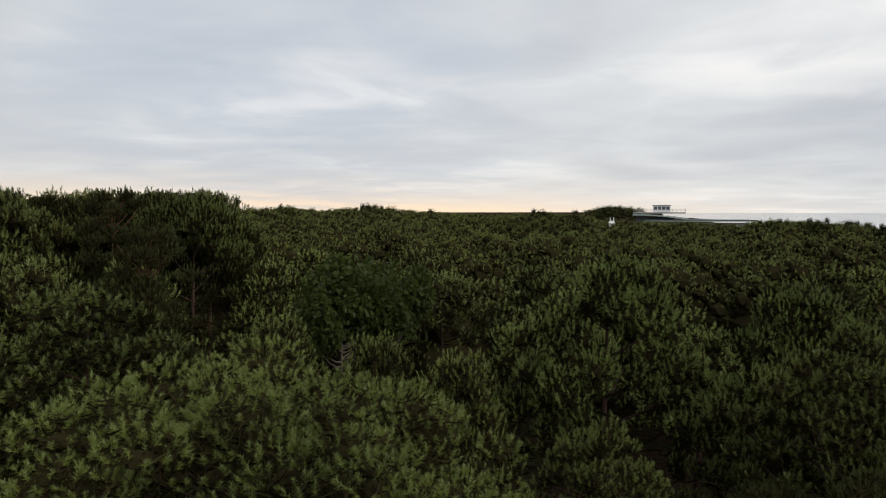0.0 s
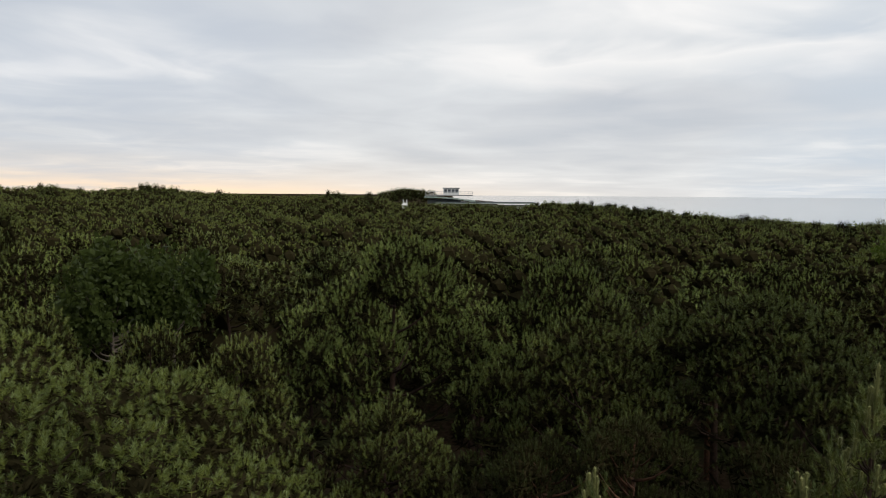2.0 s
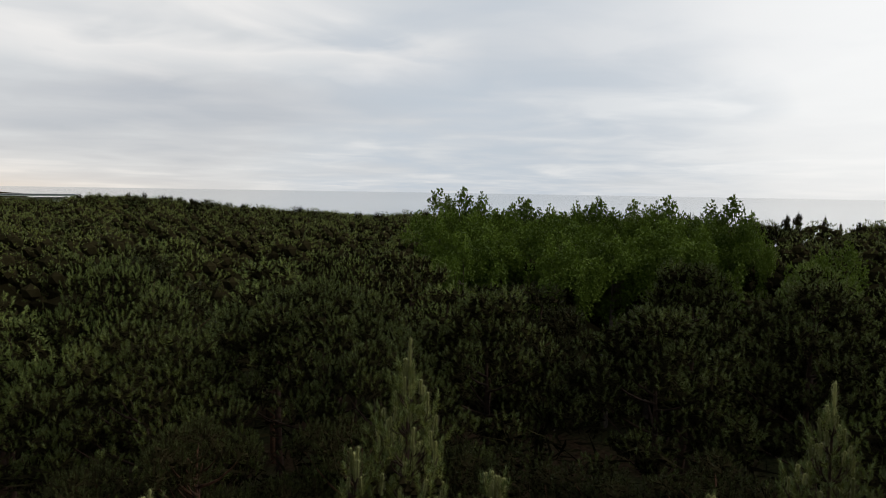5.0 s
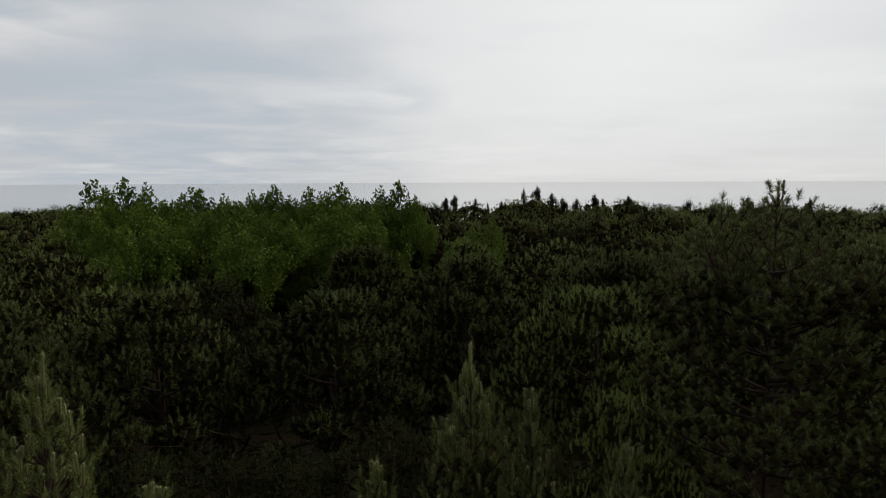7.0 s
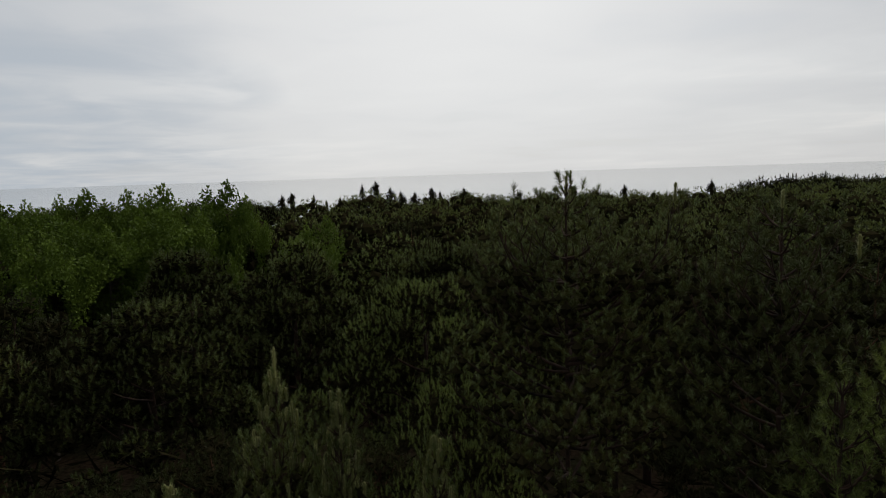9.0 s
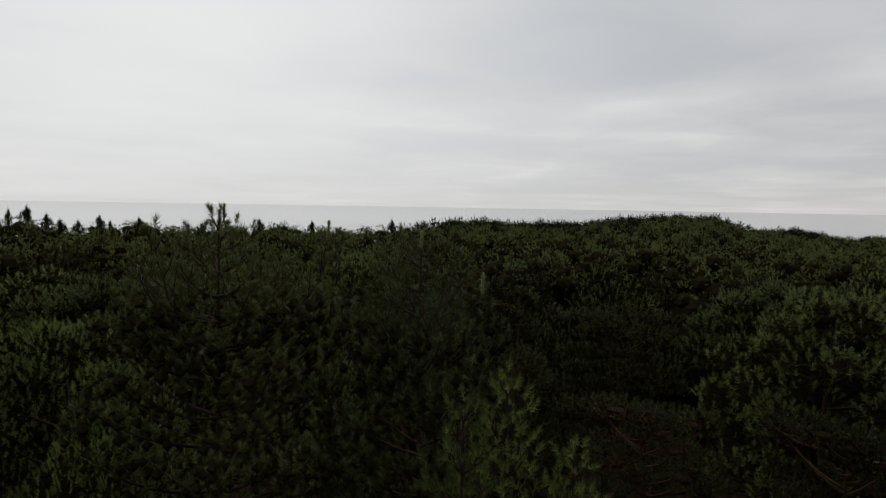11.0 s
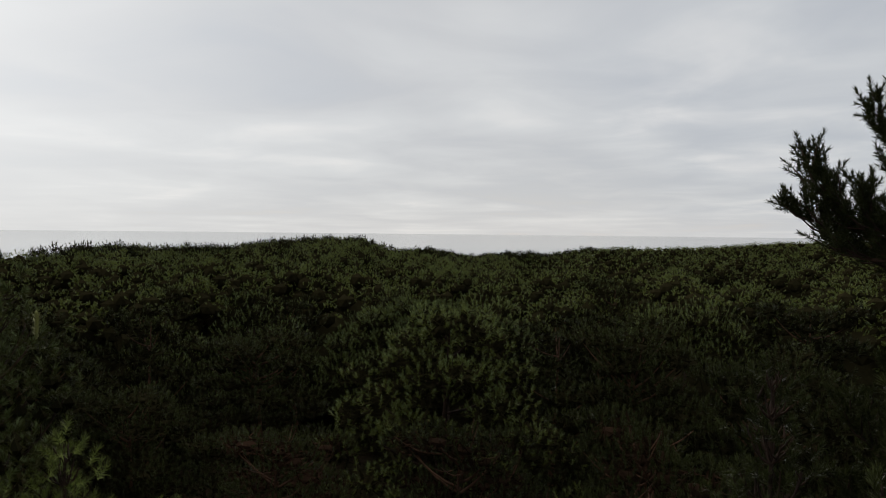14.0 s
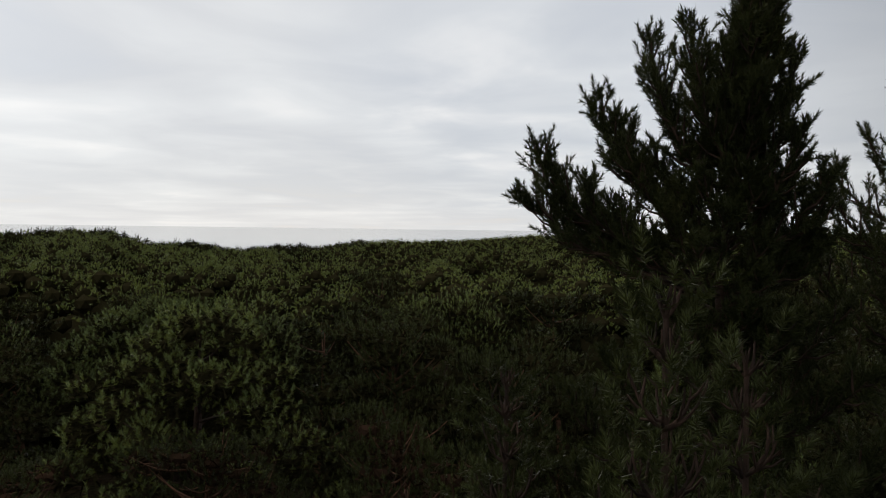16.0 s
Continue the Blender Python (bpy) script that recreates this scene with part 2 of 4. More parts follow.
def part(name, bm, mat, parent, label=""):
    me = bpy.data.meshes.new(name)
    bm.to_mesh(me)
    bm.free()
    me.materials.append(mat)
    return piece(name, me, parent, label)


def box(bm, cx, cy, cz, sx, sy, sz, edge=0.0):
    made = bmesh.ops.create_cube(bm, size=1, matrix=Matrix.LocRotScale((cx, cy, cz), None, (sx, sy, sz)))
    if edge:
        edges = list({e for v in made["verts"] for e in v.link_edges})
        bmesh.ops.bevel(bm, geom=edges, offset=edge, segments=1, affect="EDGES")
    return bm


def unit(v):
    return v / np.maximum(np.linalg.norm(v, axis=-1, keepdims=True), 1e-9)


def brushes(rng, P, A, length, needle, count, width, spread=50.0):
    """Shoots set round with needles: one thin blade a needle. P, A (n, 3), length and needle (n,)."""
    n = len(P)
    length, needle = np.broadcast_to(length, n), np.broadcast_to(needle, n)
    A = unit(A)
    other = np.where(np.abs(A[:, 2:3]) < 0.9, np.array([[0, 0, 1.0]]), np.array([[1.0, 0, 0]]))
    U = unit(np.cross(A, other))
    V = np.cross(A, U)
    along = (np.arange(count) + rng.uniform(0, 1, (n, count))) / count
    turn = rng.uniform(0, 2 * np.pi, (n, count))
    tilt = np.radians(spread) * (1.12 - 0.75 * along ** 2) * rng.uniform(0.75, 1.2, (n, count))
    ring = np.cos(turn)[..., None] * U[:, None] + np.sin(turn)[..., None] * V[:, None]
    D = np.cos(tilt)[..., None] * A[:, None] + np.sin(tilt)[..., None] * ring
    D[..., 2] += 0.10
    D = unit(D)
    base = P[:, None] + A[:, None] * (along * length[:, None])[..., None]
    size = (needle[:, None] * rng.uniform(0.75, 1.15, (n, count)))[..., None]
    side = unit(np.cross(D, rng.normal(size=(n, count, 3)))) * width * 0.5
    verts = np.stack([base - side, base + side, base + D * size], 2).reshape(-1, 3)
    return verts, np.arange(len(verts)).reshape(-1, 3)


def tube(points, radii, sides=5):
    """A tapered tube along points, as verts and quads."""
    points, radii = np.asarray(points, float), np.asarray(radii, float)
    T = unit(np.gradient(points, axis=0))
    other = np.where(np.abs(T[:, 2:3]) < 0.8, np.array([[0, 0, 1.0]]), np.array([[1.0, 0, 0]]))
    U = unit(np.cross(T, other))
    V = np.cross(T, U)
    a = np.arange(sides) * 2 * np.pi / sides
    verts = points[:, None] + radii[:, None, None] * (np.cos(a)[None, :, None] * U[:, None] + np.sin(a)[None, :, None] * V[:, None])
    k = np.arange(len(points) - 1)[:, None] * sides
    i = np.arange(sides)[None]
    j = (i + 1) % sides
    faces = np.stack([k + i, k + j, k + sides + j, k + sides + i], -1).reshape(-1, 4)
    return verts.reshape(-1, 3), faces


def joined(pieces):
    verts, faces, start = [], [], 0
    for v, f in pieces:
        verts.append(v)
        faces.append(f + start)
        start += len(v)
    return np.concatenate(verts), np.concatenate(faces)


def arc(start, end, sag, steps=6):
    """A limb that leaves start flat and turns up towards end."""
    s = np.linspace(0, 1, steps)[:, None]
    start, end = np.asarray(start, float), np.asarray(end, float)
    line = start + (end - start) * s
    line[:, 2] -= (sag * np.sin(np.pi * s) ** 1.0)[:, 0]
    return line


# ---- the ground and the sea ----
SHORE = heading(-105.0)
SEA = -4.0


def ground_z(x, y):
    s = x * SHORE.x + y * SHORE.y
    r = math.hypot(x, y)
    swell = 0.35 * math.sin(0.11 * x + 0.7) * math.cos(0.09 * y) * min(1.0, r / 12)
    fall = min(1.0, max(0.0, (s - 66) / 34))
    return swell * (1 - fall) - 5.2 * fall * fall * (3 - 2 * fall)


def build_ground():
    rings = [0.0] + [2.2 * 1.16 ** k for k in range(52)]
    rings = [r for r in rings if r < 4700] + [4700.0]
    spokes = 96
    verts, faces = [], []
    for r in rings:
        for k in range(spokes):
            a = 2 * math.pi * k / spokes
            x, y = r * math.cos(a), r * math.sin(a)
            verts.append((x, y, ground_z(x, y)))
    for i in range(len(rings) - 1):
        for k in range(spokes):
            m = (k + 1) % spokes
            faces.append((i * spokes + k, (i + 1) * spokes + k, (i + 1) * spokes + m, i * spokes + m))
    tagged(new("ground", mesh_from("ground", verts, faces, ground_material(), True)),
           "sandy dune ground under pines with brown needle litter", "ground", kind="structure")
    ring = [(4850 * math.cos(a), 4850 * math.sin(a), SEA) for a in np.linspace(0, 2 * math.pi, 193)[:-1]]
    me = bpy.data.meshes.new("sea")
    me.from_pydata(ring, [], [tuple(range(len(ring)))])
    me.materials.append(sea_material())
    tagged(new("water", me), "calm pale grey sea reaching to the horizon", "sea", kind="structure")


build_ground()


# ---- trees seen from middle distance ----
def crown_spots(rng, shape, clumps):
    """Places of the clumps of a crown, one unit wide, top at 0."""
    spots = []
    for k in range(clumps):
        a = k * 2.39996 + rng.uniform(-0.5, 0.5)
        q = (k + 0.5) / clumps
        deep = k % (9 if shape == "dome" else 6) == 5
        if shape == "dome":
            r = q ** 0.47
            z = -0.85 * (1 - math.sqrt(max(0.0, 1 - 0.97 * r ** 2.6))) - rng.uniform(0, 0.09)
        elif shape == "cone":
            r = (q ** 0.52) * rng.uniform(0.80, 1.06)
            z = -1.35 * q ** 1.1 + rng.uniform(-0.08, 0.05)
        elif shape == "spire":
            r = 1.0 * q ** 0.9 * rng.uniform(0.45, 1.15)
            z = -1.6 * q + rng.uniform(-0.05, 0.05)
        else:  # tiers of flat plates
            tier = k % 6
            z = -0.30 * tier + rng.uniform(-0.04, 0.03)
            r = (0.48 + 0.12 * tier) * math.sqrt(rng.uniform(0.03, 1.0))
            z -= 0.12 * r * r
            a = rng.uniform(0, 2 * math.pi)
        if deep:
            r, z = r * 0.72, z - rng.uniform(0.15, 0.45)
        r *= 1 + 0.14 * math.sin(3 * a + 1.3) + 0.09 * math.sin(5 * a)
        spots.append((r * math.cos(a), r * math.sin(a), z))
    return np.array(spots)


def blades(rng, P, length, width, flat):
    """Broad sprays of older needles, the dark fill inside and below a clump."""
    D = rng.normal(size=P.shape)
    D[:, 2] *= flat
    D = unit(D)
    side = unit(np.cross(D, rng.normal(size=P.shape) * np.array([0.5, 0.5, 1.0]))) * width * 0.5
    verts = np.stack([P - D * length * 0.5 - side, P - D * length * 0.3 + side * 1.4, P + D * length * 0.5], 1).reshape(-1, 3)
    return verts, np.arange(len(verts)).reshape(-1, 3)


LUMPS = []
for build in (lambda bm: bmesh.ops.create_icosphere(bm, subdivisions=1, radius=1), lambda bm: bmesh.ops.create_cone(bm, segments=4, radius1=1, radius2=1, depth=0.01)):
    bm = bmesh.new()
    build(bm)
    if len(bm.verts) == 8:
        bm.clear()
        ring = [bm.verts.new(v) for v in ((1, 0, 0), (0, 1, 0), (-1, 0, 0), (0, -1, 0))]
        ends = [bm.verts.new((0, 0, 1)), bm.verts.new((0, 0, -1))]
        for k in range(4):
            bm.faces.new((ring[k], ring[(k + 1) % 4], ends[0]))
            bm.faces.new((ring[(k + 1) % 4], ring[k], ends[1]))
    bm.verts.index_update()
    LUMPS.append((np.array([v.co for v in bm.verts]), np.array([[v.index for v in f.verts] for f in bm.faces])))
    bm.free()


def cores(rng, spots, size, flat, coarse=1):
    """Rough dark lumps under the tufts that stand in for the shade inside each clump."""
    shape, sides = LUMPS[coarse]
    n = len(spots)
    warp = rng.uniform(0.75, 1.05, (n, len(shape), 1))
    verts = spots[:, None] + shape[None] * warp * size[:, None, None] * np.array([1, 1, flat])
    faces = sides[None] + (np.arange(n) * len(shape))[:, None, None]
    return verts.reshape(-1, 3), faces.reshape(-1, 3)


def spaced(rng, P, gap):
    """Which of the places to keep so that no two stand closer than gap."""
    cells, keep = {}, []
    for i in rng.permutation(len(P)):
        p = P[i]
        c = tuple(int(math.floor(v / gap)) for v in p)
        near = (q for dx in (-1, 0, 1) for dy in (-1, 0, 1) for dz in (-1, 0, 1) for q in cells.get((c[0] + dx, c[1] + dy, c[2] + dz), ()))
        if all((p[0] - q[0]) ** 2 + (p[1] - q[1]) ** 2 + (p[2] - q[2]) ** 2 > gap * gap for q in near):
            cells.setdefault(c, []).append(p)
            keep.append(i)
    return np.array(keep)


def tufts(rng, P, A, size, needle, count, width, tip):
    """Shoot ends closely set with needles, each an upright rounded brush, with some paler needles at its end."""
    A = unit(A)
    old = brushes(rng, P, A, size, needle, count, width, 66)
    fresh = brushes(rng, P + A * (size * 0.62)[:, None], A + np.array([0, 0, 0.35]), size * 0.45, needle * 0.85, tip, width, 48)
    return old, fresh


def pine_meshes(seed, shape, height, radius, clumps, gap, needles, width, needle, tip, limbs, tip_mat):
    """Trunk with limbs, and crown, of one pine with its foot at the origin."""
    rng = np.random.default_rng(seed)
    spots = crown_spots(rng, shape, clumps)
    spots = spots * radius
    top = height - needle * 1.5 - 0.2
    centre = np.array([0.25 * rng.uniform(-1, 1), 0.25 * rng.uniform(-1, 1), top - 0.16])
    spots = spots + centre
    flat = np.array([1, 1, {"tier": 0.42, "dome": 0.8, "cone": 0.85, "spire": 1.3}[shape]])
    spots += unit(spots - (centre - np.array([0, 0, radius]))) * rng.uniform(-0.20, 0.06, (clumps, 1)) * radius
    lump = {"spire": 0.5, "dome": 0.80, "tier": 0.82}.get(shape, 0.68) * radius * math.sqrt(3.4 / clumps) * rng.uniform(0.65, 1.3, clumps)
    P, bulge, owner = [], [], []
    for k in range(clumps):
        many = max(6, int(3.2 * 4 * np.pi * lump[k] ** 2 / gap ** 2))
        high = rng.uniform(-0.15, 1.0, many)
        turn = rng.uniform(0, 2 * np.pi, many)
        flank = np.sqrt(1 - high ** 2)
        ball = np.stack([flank * np.cos(turn), flank * np.sin(turn), high], 1)
        swell = 1 + 0.12 * np.sin(4.3 * turn + k) * flank + rng.uniform(-0.12, 0.06, many)
        P.append(spots[k] + ball * (lump[k] * swell)[:, None] * flat)
        bulge.append(ball)
        owner.append(np.full(many, k))
    P, bulge, owner = np.concatenate(P), np.concatenate(bulge), np.concatenate(owner)
    buried = np.zeros(len(P), bool)
    for k in range(clumps):
        buried |= (np.linalg.norm((P - spots[k]) / flat, axis=1) < 0.80 * lump[k]) & (owner != k)
    axis = P[:, :2] - centre[:2]
    buried |= (bulge[:, 2] < 0.1) & ((axis * bulge[:, :2]).sum(1) < 0)
    P, bulge = P[~buried], bulge[~buried]
    keep = spaced(rng, P, gap)
    P, bulge = P[keep], bulge[keep]
    lift = {"tier": 0.75, "dome": 0.7, "cone": 1.0, "spire": 1.0}[shape]
    A = unit(0.8 * bulge + np.array([0, 0, lift]) + 0.16 * rng.normal(size=P.shape))
    size = gap * rng.uniform(0.55, 1.05, len(P))
    size = np.where(rng.random(len(P)) < 0.10, size * 1.6, size)
    crown, buds = tufts(rng, P - A * (size * 0.5)[:, None], A, size, needle * rng.uniform(0.8, 1.15, len(P)), needles, width, tip)
    # near-black fill of old needles and twigs, shade put into its colour
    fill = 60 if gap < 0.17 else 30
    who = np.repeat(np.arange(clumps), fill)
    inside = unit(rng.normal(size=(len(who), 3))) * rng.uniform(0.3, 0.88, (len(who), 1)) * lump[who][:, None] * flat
    dark_fill = blades(rng, spots[who] + inside, rng.uniform(0.6, 1.2, (len(who), 1)) * 2.0 * gap, rng.uniform(0.16, 0.30, (len(who), 1)) * gap, 0.8)
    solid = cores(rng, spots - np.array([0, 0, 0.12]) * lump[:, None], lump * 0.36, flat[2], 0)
    # dead twigs below the crown, kept dark in place of the shade there
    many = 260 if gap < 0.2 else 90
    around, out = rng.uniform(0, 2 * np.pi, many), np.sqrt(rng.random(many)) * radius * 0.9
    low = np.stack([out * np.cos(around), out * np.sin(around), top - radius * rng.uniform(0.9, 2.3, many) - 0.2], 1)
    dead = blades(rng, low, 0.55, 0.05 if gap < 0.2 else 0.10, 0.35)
    dark_fill = joined([dark_fill, solid, dead])
    rise = np.array([0, 0, height - max(crown[0][:, 2].max(), buds[0][:, 2].max())])
    for block in (crown[0], buds[0], dark_fill[0]):
        block += rise
    spots, top = spots + rise, top + rise[2]
    lean = centre * np.array([1, 1, 0])
    s = np.linspace(0, 1, 9)[:, None]
    line = lean * s ** 1.5 + np.array([0, 0, 1.0]) * (top - 0.3) * s
    line[:, 0] += 0.06 * np.sin(7 * s[:, 0] + seed)
    wood = [tube(line, np.linspace(0.035 + 0.012 * height, 0.012, 9), 7)]
    for k in range(0, clumps, max(1, clumps // limbs)):
        end = spots[k] - np.array([0, 0, 0.05])
        level = max(0.25 * height, end[2] - 0.55 * np.hypot(end[0], end[1]) - 0.1)
        f = min(0.98, level / (top - 0.3))
        start = lean * f ** 1.5 + np.array([0, 0, 1.0]) * (top - 0.3) * f
        wood.append(tube(arc(start, end, 0.10 * np.hypot(*(end - start)[:2]), 5), np.linspace(0.026, 0.007, 5), 4))
    if limbs == 60:  # bare twigs that stick out of a thin crown
        for k in range(0, clumps, 2):
            start = spots[k] - np.array([0, 0, 0.12])
            way = unit(rng.normal(size=3) * np.array([1, 1, 0.3]) + np.array([0, 0, 0.45]))
            end = start + way * rng.uniform(0.45, 0.8)
            wood.append(tube(arc(start, end, 0.08, 5), np.linspace(0.016, 0.004, 5), 4))
            fork = start + (end - start) * 0.5
            wood.append(tube(arc(fork, fork + unit(way + 0.8 * rng.normal(size=3)) * 0.3, 0.03, 4), np.linspace(0.009, 0.003, 4), 4))
    return joined(wood), joined([crown, buds, dark_fill]), [(tip_mat, len(buds[1])), (DEAD if limbs == 60 else INNER_SHADE, len(dark_fill[1]))]


CLOSE = dict(clumps=120, gap=0.116, needles=36, width=0.0070, needle=0.056, tip=15, limbs=40)
HALF = dict(clumps=96, gap=0.142, needles=22, width=0.0122, needle=0.071, tip=10, limbs=16)
WIDE = dict(clumps=64, gap=0.208, needles=10, width=0.0205, needle=0.104, tip=6, limbs=8)


def pine(name, seed, shape, height, radius, level, mat, label, group):
    root = new(name)
    trunk, crown, extra = pine_meshes(seed, shape, height, radius, tip_mat={NEEDLES_BRIGHT: TIPS_BRIGHT, NEEDLES_DARK: TIPS_DARK}.get(mat, TIPS), **level)
    piece("trunk", mesh_from("trunk", *trunk, BARK_DARK if shape != "tier" else BARK, True), root, "dark trunk with thin limbs")
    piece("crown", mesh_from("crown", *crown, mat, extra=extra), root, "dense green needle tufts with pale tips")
    root["size"] = (height, radius)
    return tagged(root, label, "pine tree", group)


def leaf_tree(name, seed, height, radius, clumps, leaves, size, mat, label, group):
    """A broad-leaved tree: trunk, limbs, and a crown of single leaf blades in sprays."""
    rng = np.random.default_rng(seed)
    root = new(name)
    spots = []
    lobes = [(math.cos(2.4 * k) * rng.uniform(0.35, 0.75), math.sin(2.4 * k) * rng.uniform(0.35, 0.75), rng.uniform(-0.75, 0.30), rng.uniform(0.22, 0.42)) for k in range(9)]
    lobes = np.array(lobes + [(0.05, 0.0, 0.25, 0.34)])
    for k in range(clumps):
        lobe = lobes[k % len(lobes)]
        v = unit(rng.normal(size=3)) * rng.uniform(0.25, 1.0)
        spots.append((lobe[:3] + v * lobe[3] * np.array([1, 1, 1.25])) * radius)
    spots = np.array(spots)
    spots[:, 2] += height - spots[:, 2].max() - 0.35
    P = np.repeat(spots, leaves, 0)
    ball = unit(rng.normal(size=P.shape)) * rng.uniform(0.2, 1, (len(P), 1)) ** 0.5
    ball[:, :2] *= (1.15 - 0.75 * np.maximum(ball[:, 2:3], 0))
    P = P + ball * np.array([0.26, 0.26, 0.42]) * (0.5 + 0.22 * radius)
    L = rng.uniform(0.7, 1.25, (len(P), 1)) * size
    D = unit(rng.normal(size=P.shape) + 0.8 * ball)
    N = unit(np.cross(D, rng.normal(size=P.shape) + np.array([0, 0, 0.1])))
    fold = unit(np.cross(D, N)) * L * 0.12
    verts = np.stack([P, P + D * L * 0.5 + N * L * 0.36 + fold, P + D * L, P + D * L * 0.5 - N * L * 0.36 + fold], 1).reshape(-1, 3)
    base = np.arange(len(P))[:, None] * 4
    faces = np.concatenate([base + np.array([[0, 1, 2]]), base + np.array([[0, 2, 3]])])
    s = np.linspace(0, 1, 8)[:, None]
    line = np.array([0.15, -0.1, height - 1.0]) * s
    limbs = [tube(line, np.linspace(0.13, 0.02, 8), 7)]
    for k in range(0, clumps, max(1, clumps // 30)):
        end = spots[k]
        f = np.clip((end[2] - 0.7 * np.hypot(*end[:2])) / (height - 1.0), 0.2, 0.95)
        limbs.append(tube(arc(line[0] + (line[-1] - line[0]) * f, end, 0.15, 5), np.linspace(0.03, 0.006, 5), 4))
    piece("trunk", mesh_from("trunk", *joined(limbs), BARK_GREY, True), root, "grey trunk with thin limbs")
    piece("crown", mesh_from("crown", verts, faces, mat), root, "loose sprays of green leaves")
    root["size"] = (height, radius)
    return tagged(root, label, "tree", group)


taken = []


def stand(model, x, y, top, radius, turn):
    """Puts the model (first use) or a copy of it at x, y, with its top at a height and a crown of a radius."""
    height, wide = model["size"]
    z = ground_z(x, y) - 0.05
    m = Matrix.LocRotScale((x, y, z), Euler((0, 0, turn)), (radius / wide, radius / wide, (top - z) / height))
    taken.append((x, y, radius))
    if not model.get("used"):
        model["used"] = 1
        model.matrix_basis = m
        return model
    keep = model.scale.copy()
    model.scale = (1, 1, 1)
    made = copy_thing(model, m)
    model.scale = keep
    return made


NEAR = {
    "dome": [pine("pine", 11, "dome", 7.0, 2.6, dict(CLOSE, clumps=170, gap=0.116, needles=38, width=0.0060, needle=0.056), NEEDLES_ROUND, "low round-crowned pine with bright green dense tufts", "pines round the lookout"),
             pine("pine", 12, "dome", 7.0, 2.2, HALF, NEEDLES, "round-crowned green pine standing close among others", "pines round the lookout")],
    "cone": [pine("pine", 21, "cone", 7.0, 2.0, CLOSE, NEEDLES, "bushy green pine with upright pale shoot tips", "pines round the lookout"),
             pine("pine", 22, "cone", 7.0, 2.0, HALF, NEEDLES, "bushy green pine with pale shoot tips", "pines round the lookout")],
    "light": [pine("pine", 23, "cone", 7.0, 2.2, CLOSE, NEEDLES_BRIGHT, "large bushy pine with light green upright tips", "pines round the lookout"),
              pine("pine", 24, "cone", 7.0, 2.4, dict(HALF, clumps=120, gap=0.130, needles=22, width=0.0105, needle=0.063, tip=11), NEEDLES_BRIGHT, "large bushy pine with light green upright tips", "pines round the lookout")],
    "bare": [pine("pine", 33, "tier", 7.0, 2.2, dict(CLOSE, clumps=60, limbs=60), NEEDLES_DARK, "thin dark pine with many bare reddish twigs", "pines round the lookout")],
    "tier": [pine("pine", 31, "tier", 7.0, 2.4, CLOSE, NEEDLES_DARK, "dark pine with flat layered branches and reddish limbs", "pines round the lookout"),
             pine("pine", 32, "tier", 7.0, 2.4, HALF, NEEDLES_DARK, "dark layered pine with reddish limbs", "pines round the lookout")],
}
NEAR_TREES = [
    (-2.3, 7.8, 7.4, 3.1, "dome", 0), (-6.3, 11.8, 7.75, 2.4, "cone", 1), (3.1, 13.4, 8.25, 2.6, "light", 1),
    (6.5, 12.6, 7.75, 2.2, "light", 1), (5.5, 9.6, 7.45, 2.0, "cone", 0), (7.4, 6.6, 7.3, 1.8, "cone", 0),
    # the last two are dark in place of deep shade between crowns
    (9.3, 9.9, 7.3, 2.2, "dome", 1), (2.3, 9.6, 6.2, 1.7, "cone", 0), (3.9, 7.3, 6.0, 1.5, "tier", 0), (5.9, 5.6, 6.3, 1.6, "tier", 0), (4.7, 6.7, 6.4, 1.5, "tier", 0),
    (10.9, 6.9, 7.3, 2.0, "cone", 1), (0.3, 11.9, 6.6, 1.5, "cone", 1), (-7.2, 16.9, 8.9, 2.1, "tier", 1), (-3.4, 13.9, 6.9, 1.8, "cone", 1), (-1.3, 13.0, 6.7, 1.5, "cone", 1),
]
SEA_TREES = [
    (12.2, 4.2, 7.1, 2.1, "cone", 1), (12.3, -0.6, 7.35, 2.2, "light", 1), (15.2, 2.2, 7.5, 2.2, "cone", 1), (12.8, -4.0, 7.3, 2.1, "cone", 1),
    (9.6, -5.0, 6.8, 1.9, "tier", 1), (14.2, -7.4, 7.2, 2.4, "tier", 1), (16.9, 5.2, 7.5, 2.2, "cone", 1), (16.4, -1.6, 7.5, 2.2, "dome", 1), (9.0, -0.9, 6.5, 1.35, "light", 0),
]
# tier kinds here also darken crowns that stand against the light
SOUTH_TREES = [
    (7.7, -12.0, 7.75, 2.5, "cone", 1), (4.6, -13.2, 7.7, 2.3, "tier", 1), (2.2, -11.6, 7.5, 1.9, "tier", 1),
    (8.5, -8.5, 6.2, 2.0, "bare", 0), (5.7, -9.2, 6.6, 1.9, "bare", 0), (12.6, -11.8, 6.9, 2.5, "tier", 1),
    (12.0, -8.4, 6.3, 2.1, "tier", 1), (10.4, -15.0, 7.5, 2.5, "dome", 1), (3.0, -8.9, 7.1, 1.7, "bare", 0),
    (-0.2, -11.2, 8.0, 1.8, "cone", 1), (4.4, -6.4, 5.9, 1.5, "bare", 0),
]
# pines out of view below and behind the eye, added to shade crowns beyond
UNSEEN_PINES = [(5.0 + 0.7 * (k % 3), 40 - 23 * k) for k in range(16)]
spin = random.Random(5)
for rows in (NEAR_TREES, SEA_TREES, SOUTH_TREES):
    for x, y, top, radius, shape, k in rows:
        stand(NEAR[shape][k], x, y, top, radius, spin.uniform(0, 6.28))

